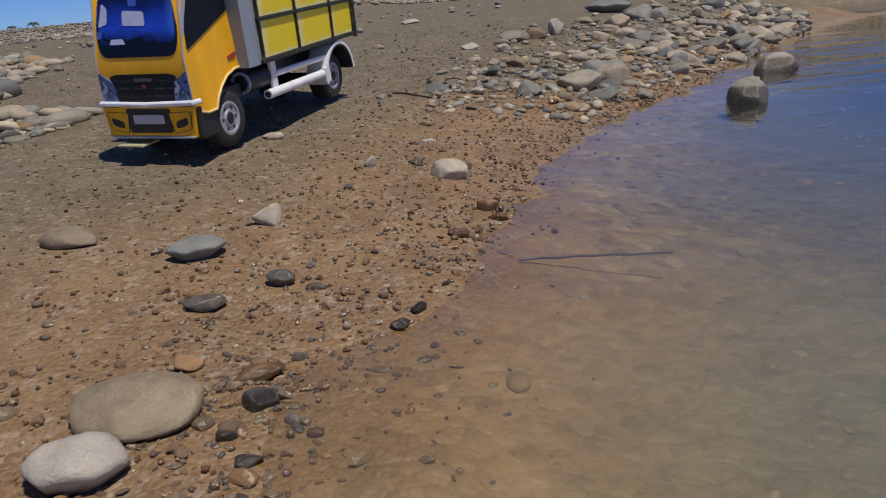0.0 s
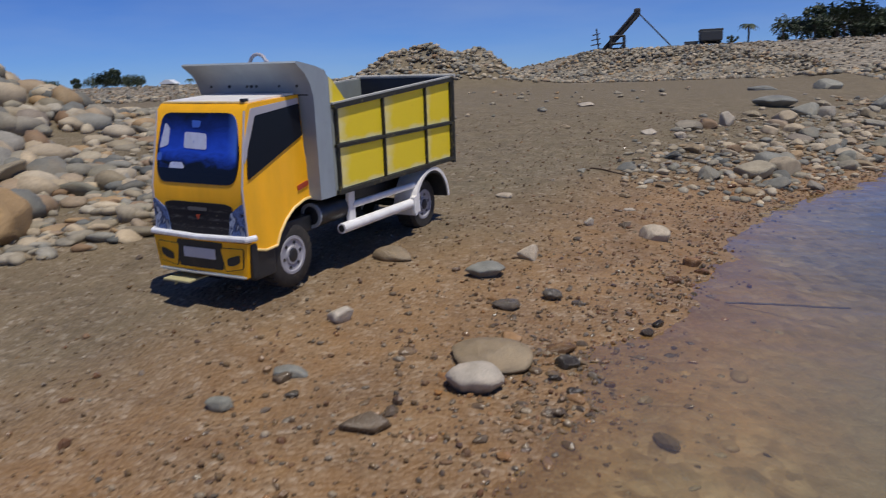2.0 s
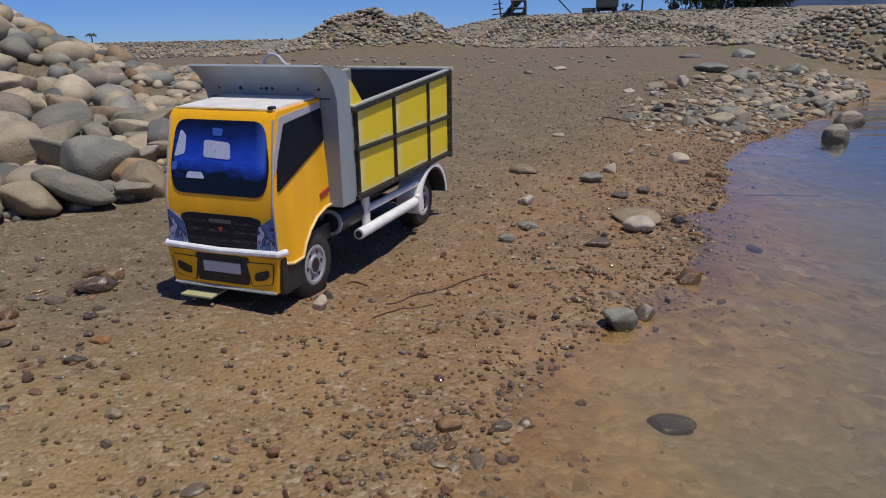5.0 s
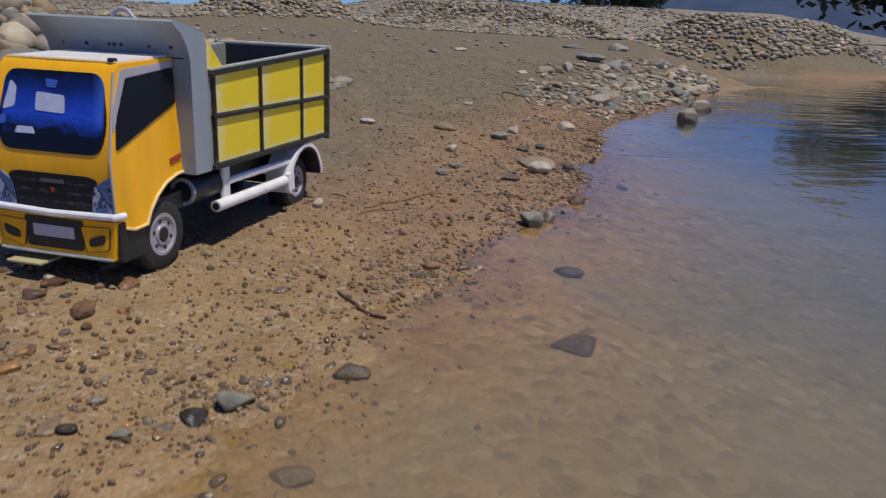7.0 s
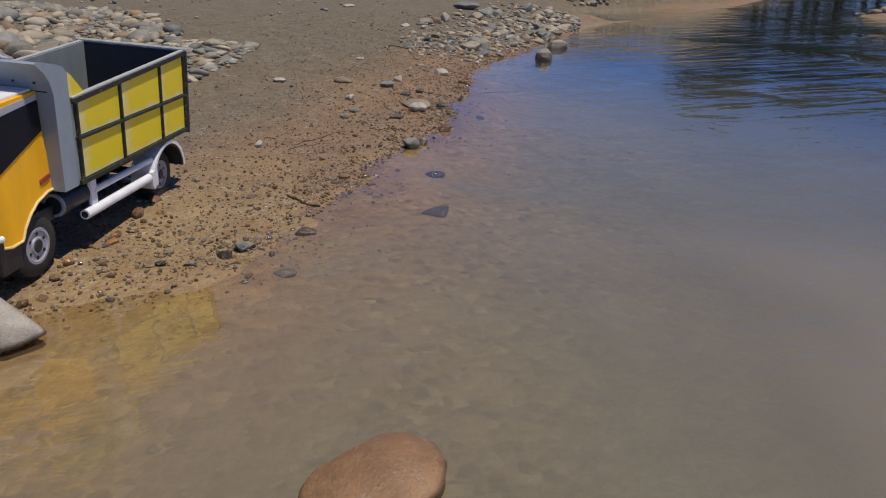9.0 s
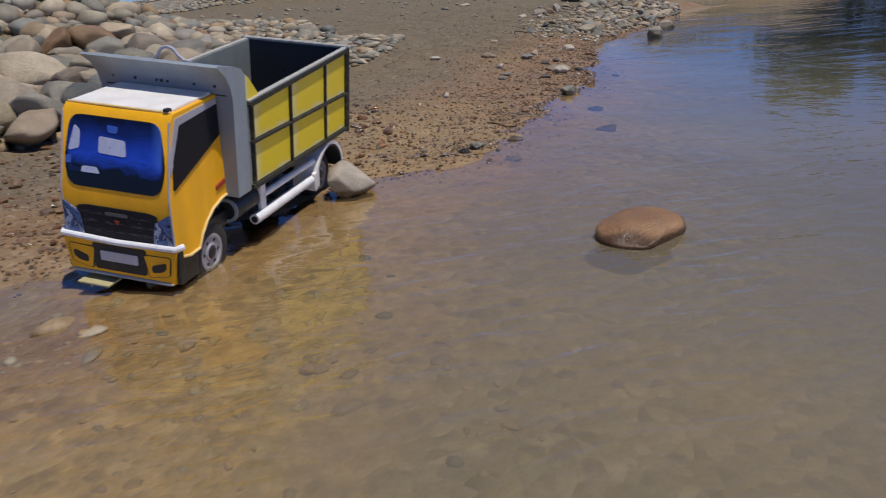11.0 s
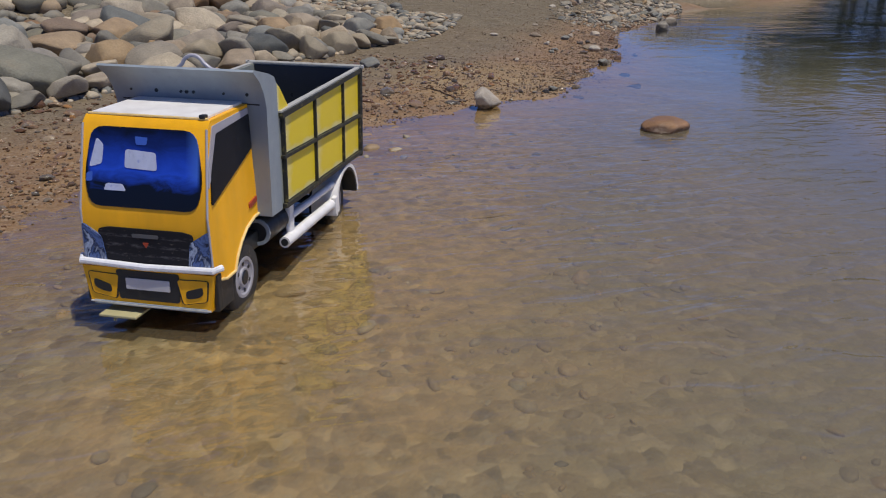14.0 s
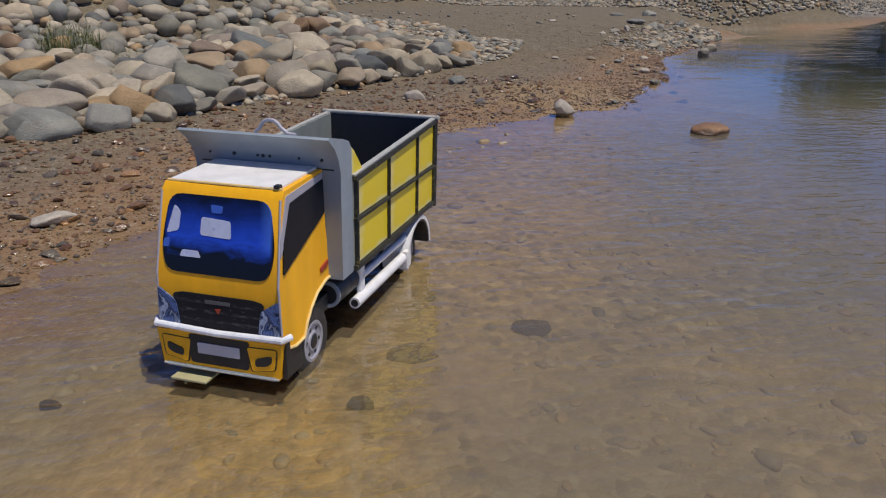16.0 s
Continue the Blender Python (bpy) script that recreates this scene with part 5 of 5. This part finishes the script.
# ---- far things ----
LEAF = stone_material("tree_leaves", [(0.0, (0.022, 0.04, 0.018)), (0.4, (0.035, 0.06, 0.025)), (0.75, (0.05, 0.075, 0.03)), (1.0, (0.028, 0.05, 0.028))], 0.6, island=True, stain=False)
TRUNK = paint("grey_bark", (0.09, 0.075, 0.06), 0.8, 0.0, 0.3)
STEEL = paint("rusty_dark_steel", (0.035, 0.033, 0.032), 0.6, 0.0, 0.5, (0.14, 0.085, 0.05), 2)
LORRY = paint("dusty_lorry_paint", (0.05, 0.055, 0.06), 0.6, 0.0, 0.5, (0.2, 0.17, 0.13), 2)
SHEET = paint("white_roof_sheet", (0.7, 0.72, 0.74), 0.5, 0.0, 0.2, scale=2)


def plain(name, bm, material, parent=None):
    """A mesh drawn in metres."""
    bmesh.ops.recalc_face_normals(bm, faces=bm.faces)
    me = bpy.data.meshes.new(name)
    bm.to_mesh(me)
    bm.free()
    me.materials.append(material)
    ob = new(name, me)
    ob.parent = parent
    return ob


def crown_mesh(seed, wide, base, high):
    """Hundreds of leaf sprays round a few uneven lobes."""
    r = random.Random(seed)
    bm = bmesh.new()
    lobes = [(r.gauss(0, wide * 0.36), r.gauss(0, wide * 0.36), base + (high - base) * r.uniform(0.2, 0.9), wide * r.uniform(0.2, 0.36)) for _ in range(9)]
    for lx, ly, lz, lr in lobes:
        for _ in range(130):
            d = Vector((r.gauss(0, 1), r.gauss(0, 1), r.gauss(0, 0.8))).normalized() * lr * r.uniform(0.55, 1.15)
            c, s = Vector((lx, ly, lz)) + d, r.uniform(0.2, 0.5)
            u = Vector((r.gauss(0, 1), r.gauss(0, 1), r.gauss(0, 1))).normalized()
            v = u.orthogonal().normalized()
            bm.faces.new([bm.verts.new(c + p) for p in (u * s, v * s * 0.5, -u * s, -v * s * 0.5)])
    return bm


def tree(seed, wide, high):
    root = tagged(new("tree"), "dark green broad-leaved tree far behind the river bank", "tree", "far trees")
    r = random.Random(seed)
    bm = bmesh.new()
    for i in range(5):
        a = 6.283 * i / 5 + r.random()
        limb = tube([(0, 0, high * 0.25), (math.cos(a) * wide * 0.15, math.sin(a) * wide * 0.15, high * 0.5), (math.cos(a) * wide * 0.32, math.sin(a) * wide * 0.32, high * 0.72)], 0.07, 6)
        tmp = bpy.data.meshes.new("limb")
        limb.to_mesh(tmp)
        limb.free()
        bm.from_mesh(tmp)
        bpy.data.meshes.remove(tmp)
    bmesh.ops.create_cone(bm, segments=8, radius1=0.2, radius2=0.1, depth=high * 0.5, cap_ends=True, matrix=Matrix.Translation((0, 0, high * 0.25 - 0.3)))
    plain("trunk", bm, TRUNK, root)
    plain("crown", crown_mesh(seed, wide, high * 0.3, high), LEAF, root)
    return root


def palm(seed, high):
    root = tagged(new("palm_tree"), "small dark palm tree on the skyline", "palm tree", "far palms")
    r = random.Random(seed)
    plain("trunk", tube([(0, 0, -0.5), (0.1, 0, high * 0.4), (0.0, 0.1, high * 0.8)], 0.13, 8), TRUNK, root)
    for i in range(12):
        a, up = 6.283 * i / 12 + r.uniform(-0.2, 0.2), r.uniform(0.2, 1.0)
        bm = bmesh.new()
        prev = None
        for k in range(7):
            t = k / 6
            c = Vector((math.cos(a) * 1.5 * t, math.sin(a) * 1.5 * t, high * 0.8 + up * t - 1.3 * t * t))
            w = 0.34 * math.sin(3.1 * min(t + 0.08, 1)) * (0.6 + 0.4 * (k % 2))
            side = Vector((-math.sin(a), math.cos(a), 0)) * w
            row = [bm.verts.new(c + side - Vector((0, 0, w * 0.5))), bm.verts.new(c), bm.verts.new(c - side - Vector((0, 0, w * 0.5)))]
            if prev:
                bm.faces.new((prev[0], prev[1], row[1], row[0]))
                bm.faces.new((prev[1], prev[2], row[2], row[1]))
            prev = row
        plain("frond", bm, LEAF, root)
    return root


def out_there(azimuth, distance, sink=0.0):
    """A place on the ground that way from the start of the walk."""
    x, y = 0.2 + distance * math.cos(radians(azimuth)), 0.3 + distance * math.sin(radians(azimuth))
    return x, y, float(ground_z(np.array([x]), np.array([y]))[0]) - sink


kinds = [tree(70, 5.5, 6.5), tree(71, 4.2, 7.5), tree(72, 6.5, 5.5)]
spots = []
for i in range(11):  # the grove on the skyline
    spots.append((61.8 + i * 0.8 + rng.gauss(0, 0.15), 118 + rng.uniform(-6, 10), (0.62, 0.75, 0.95, 0.95, 1.0, 0.95, 0.9, 0.75, 0.65, 0.6, 0.5)[i] * 0.85))
for i in range(15):  # the trees past the far bank
    spots.append((33.5 + i * 0.92 + rng.gauss(0, 0.2), 66 + rng.uniform(-6, 14), rng.uniform(1.15, 1.5)))
for az, dist, k in ((122.6, 260, 0.7), (121.9, 250, 0.55), (120.3, 255, 0.6), (119.2, 262, 0.75), (118.6, 250, 0.85), (117.8, 258, 0.95), (117.1, 262, 0.8), (116.4, 255, 0.7), (73.0, 112, 0.2), (124.6, 250, 0.6)):
    spots.append((az, dist, k))
for i, (az, dist, k) in enumerate(spots):
    m = Matrix.Translation(out_there(az, dist, 0.3)) @ pose(0, 0, 0, 0, 0, rng.uniform(0, 360)) @ Matrix.Scale(k, 4)
    if i < 3:
        kinds[i].matrix_basis = m
    else:
        ob = copy_thing(kinds[i % 3], Matrix.Identity(4))
        ob.matrix_basis = m
first = palm(80, 3.0)
first.matrix_basis = Matrix.Translation(out_there(71.9, 112))
for az, dist, k in ((112.9, 260, 1.2), (111.6, 255, 1.4), (69.7, 120, 1.3), (66.4, 124, 1.9)):
    copy_thing(first, Matrix.Identity(4)).matrix_basis = Matrix.Translation(out_there(az, dist)) @ Matrix.Scale(k, 4)


def bar(a, b, thick):
    return tube([a, b], thick * 1.6, 6)


def conveyor():
    """A gravel conveyor: lattice tower, inclined boom and a stay cable. x runs across the view."""
    root = tagged(new("gravel_conveyor"), "dark steel gravel conveyor with an inclined lattice boom", "conveyor")
    for y in (-0.8, 0.8):
        for x in (-0.6, 1.6):
            plain("tower_leg", bar((x, y, -1), (x * 0.8 + 0.2, y, 4.0), 0.13), STEEL, root)
        for z in (0.8, 1.9, 3.0, 4.0):
            plain("tower_rail", bar((-0.6, y, z), (1.6, y, z), 0.08), STEEL, root)
        plain("tower_brace", bar((-0.6, y, 0), (1.5, y, 3.0), 0.07), STEEL, root)
        plain("boom_chord", bar((-3.4, y * 0.6, -0.6), (3.4, y * 0.6, 6.8), 0.13), STEEL, root)
        plain("boom_chord", bar((-2.2, y * 0.6, 1.4), (3.2, y * 0.6, 7.4), 0.11), STEEL, root)
        for k in range(9):
            t, s = k / 9, (k + 1) / 9
            plain("boom_lattice", bar((-3.0 + 6.4 * t, y * 0.6, -0.2 + 7.0 * t), (-2.1 + 5.3 * s, y * 0.6, 1.5 + 5.9 * s), 0.06), STEEL, root)
    belt = bmesh.new()
    bmesh.ops.create_cube(belt, size=1, matrix=Matrix.Translation((0.4, 0, 3.9)) @ Matrix.Rotation(-math.atan2(6.6, 6.0), 4, "Y") @ Matrix.Diagonal((8.2, 0.8, 0.4, 1)))
    plain("belt", belt, STEEL, root)
    hopper = bmesh.new()
    bmesh.ops.create_cone(hopper, segments=4, radius1=0.7, radius2=1.5, depth=1.6, cap_ends=True, matrix=Matrix.Translation((0.2, 0, 1.6)))
    plain("hopper", hopper, STEEL, root)
    head = bmesh.new()
    bmesh.ops.create_cube(head, size=1, matrix=Matrix.Translation((3.2, 0, 7.2)) @ Matrix.Diagonal((0.9, 1.0, 0.9, 1)))
    plain("head_drum", bevelled(head, 0.2), STEEL, root)
    plain("stay_cable", bar((3.3, 0, 7.1), (9.4, 0, 0.8), 0.06), STEEL, root)
    plain("mast", bar((-1.9, 0.2, 1.0), (-2.4, 0.2, 5.2), 0.07), STEEL, root)
    for k in range(4):
        plain("mast_rung", bar((-3.3 + 0.1 * k, 0.2, 2.2 + 0.7 * k), (-1.6 - 0.1 * k, 0.2, 2.4 + 0.7 * k), 0.05), STEEL, root)
    return root


def lorry(name, label, long, wide, high):
    """A dusty works lorry seen from behind."""
    root = tagged(new(name), label, "lorry")
    b = bmesh.new()
    bmesh.ops.create_cube(b, size=1, matrix=Matrix.Translation((0, 0, high * 0.62)) @ Matrix.Diagonal((wide, long, high * 0.5, 1)))
    plain("load_body", bevelled(b, 0.12), LORRY, root)
    c = bmesh.new()
    bmesh.ops.create_cube(c, size=1, matrix=Matrix.Translation((0, long * 0.62, high * 0.6)) @ Matrix.Diagonal((wide * 0.9, long * 0.24, high * 0.7, 1)))
    plain("cab", bevelled(c, 0.15), LORRY, root)
    r = bmesh.new()
    bmesh.ops.create_cube(r, size=1, matrix=Matrix.Translation((0, 0, high * 0.92)) @ Matrix.Diagonal((wide * 1.06, long * 0.96, high * 0.1, 1)))
    plain("load", bevelled(r, 0.08), LORRY, root)
    for x in (-0.4, 0.4):
        for y in (-0.3, 0.55):
            plain("wheel", bar((wide * x - 0.15, long * y, 0.42), (wide * x + 0.15, long * y, 0.42), 0.5), LORRY, root)
    return root


x, y, z = out_there(81.2, 110)
conveyor().matrix_basis = Matrix.Translation((x, y, z + 0.5)) @ pose(0, 0, 0, 0, 0, -10)
x, y, z = out_there(74.4, 112)
lorry("parked_lorry", "dark dusty works lorry parked on the stony ridge", 5.0, 2.9, 2.6).matrix_basis = Matrix.Translation((x, y, z - 0.05)) @ pose(0, 0, 0, 0, 0, -12)
x, y, z = out_there(75.7, 112)
lorry("parked_van", "small grey van parked on the stony ridge", 3.2, 1.8, 1.5).matrix_basis = Matrix.Translation((x, y, z - 0.05)) @ pose(0, 0, 0, 0, 0, -12)

x, y, z = out_there(114.3, 250)
hut = tagged(new("hut"), "low hut with a white sheet roof far off", "hut")
b = bmesh.new()
bmesh.ops.create_cube(b, size=1, matrix=Matrix.Translation((0, 0, 0.8)) @ Matrix.Diagonal((4.5, 3, 1.8, 1)))
plain("wall", b, TRUNK, hut)
plain("roof", prism([(-2.8, 1.6), (2.8, 1.6), (0.6, 2.9), (-0.6, 2.9)], -2, 2), SHEET, hut)
hut.matrix_basis = Matrix.Translation((x, y, z))

# the wooded hill on the horizon, distance haze painted into its blue
HILL = mat("haze_blue_hill", (0.07, 0.12, 0.17), 0.9)
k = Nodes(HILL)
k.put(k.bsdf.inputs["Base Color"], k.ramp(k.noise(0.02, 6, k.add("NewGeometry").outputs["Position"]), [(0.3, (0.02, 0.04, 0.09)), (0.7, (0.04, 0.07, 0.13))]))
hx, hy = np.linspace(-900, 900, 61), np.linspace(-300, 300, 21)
hill = structure("backdrop", grid_mesh("hill", hx, hy, lambda a, b: 112 * np.exp(-((a - 20) / 300) ** 2 - (b / 160) ** 2) + 50 * np.exp(-((a + 520) / 230) ** 2 - (b / 160) ** 2) + 9 * lumps(a, b, 180, 9) - 12), HILL, "wooded hill on the horizon, painted haze blue", "hill")
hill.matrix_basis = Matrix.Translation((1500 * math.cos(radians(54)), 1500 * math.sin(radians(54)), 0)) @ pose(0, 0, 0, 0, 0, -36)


# ---- what moves ----
def motions():
    rows = [
        (0, pose(0.1849, 2.2573, 0.1029, -1.92, 3.05, -114.58)),
        (0.5, pose(0.1036, 2.0915, 0.1000, 2.87, 3.14, -112.94)),
        (1, pose(0.0270, 1.9255, 0.0872, -6.18, 2.36, -113.00)),
        (1.5, pose(-0.0514, 1.7779, 0.0675, 1.20, 1.48, -111.63)),
        (2, pose(-0.1011, 1.6630, 0.0606, -1.09, 1.20, -112.98)),
        (2.5, pose(-0.1518, 1.5647, 0.0568, 1.17, 1.44, -112.81)),
        (3, pose(-0.1974, 1.4719, 0.0495, -0.87, 1.25, -113.65)),
        (3.5, pose(-0.2486, 1.3656, 0.0460, 0.49, 2.84, -114.09)),
        (4, pose(-0.3053, 1.2431, 0.0338, 2.80, 1.99, -113.96)),
        (4.2, pose(-0.3291, 1.1975, 0.0313, -1.31, 1.44, -114.10)),
        (6.3, pose(-0.5345, 0.7714, 0.0161, 1.44, 0.06, -114.95)),
        (6.5, pose(-0.5567, 0.7293, 0.0124, 1.44, -0.60, -115.51)),
        (7, pose(-0.6150, 0.6167, 0.0154, 0.39, -0.85, -116.72)),
        (7.5, pose(-0.6657, 0.5184, 0.0205, -2.91, -0.61, -117.09)),
        (8, pose(-0.7073, 0.4265, 0.0285, 1.38, -0.40, -117.00)),
        (8.2, pose(-0.7291, 0.3858, 0.0272, -3.64, -0.47, -116.85)),
        (10.3, pose(-1.0062, -0.1047, 0.0266, -4.92, 0.93, -115.84)),
        (10.5, pose(-1.0321, -0.1584, 0.0161, -3.59, 1.46, -116.21)),
        (11, pose(-1.1010, -0.3058, -0.0045, -7.76, 1.86, -119.51)),
        (11.5, pose(-1.1935, -0.4646, -0.0213, -3.08, 0.25, -119.35)),
        (12, pose(-1.3040, -0.6426, -0.0323, -1.56, -0.56, -118.34)),
        (12.5, pose(-1.4134, -0.8287, -0.0357, 0.13, 0.19, -118.81)),
        (13, pose(-1.5229, -1.0121, -0.0278, -1.83, -0.85, -116.91)),
        (13.5, pose(-1.6144, -1.1739, -0.0281, -2.05, -2.33, -114.44)),
        (14, pose(-1.6746, -1.3235, -0.0323, -1.46, -2.37, -114.72)),
        (14.5, pose(-1.7567, -1.4701, -0.0324, -3.64, -0.98, -115.21)),
        (15, pose(-1.8380, -1.6263, -0.0343, -2.22, -1.54, -116.22)),
        (15.5, pose(-1.9088, -1.7760, -0.0353, -5.87, -1.69, -118.03)),
        (16, pose(-1.9734, -1.9213, -0.0352, -0.91, -1.63, -117.79)),
    ]
    walk(truck, rows)
    # each wheel turns by the way that the truck has gone
    ts = [t for t, _ in rows]
    gone = [0.0]
    for (_, a), (_, b) in zip(rows, rows[1:]):
        gone.append(gone[-1] + (b.translation - a.translation).length)
    turns = [(t / 10, math.degrees(float(np.interp(t / 10, ts, gone)) / (RADIUS * U))) for t in range(161)]
    for wheel, x, s in wheels:
        walk(wheel, [(t, pose(x * U, s * 0.80 * U, 0.62 * U, 0, turn, 0)) for t, turn in turns])


motions()
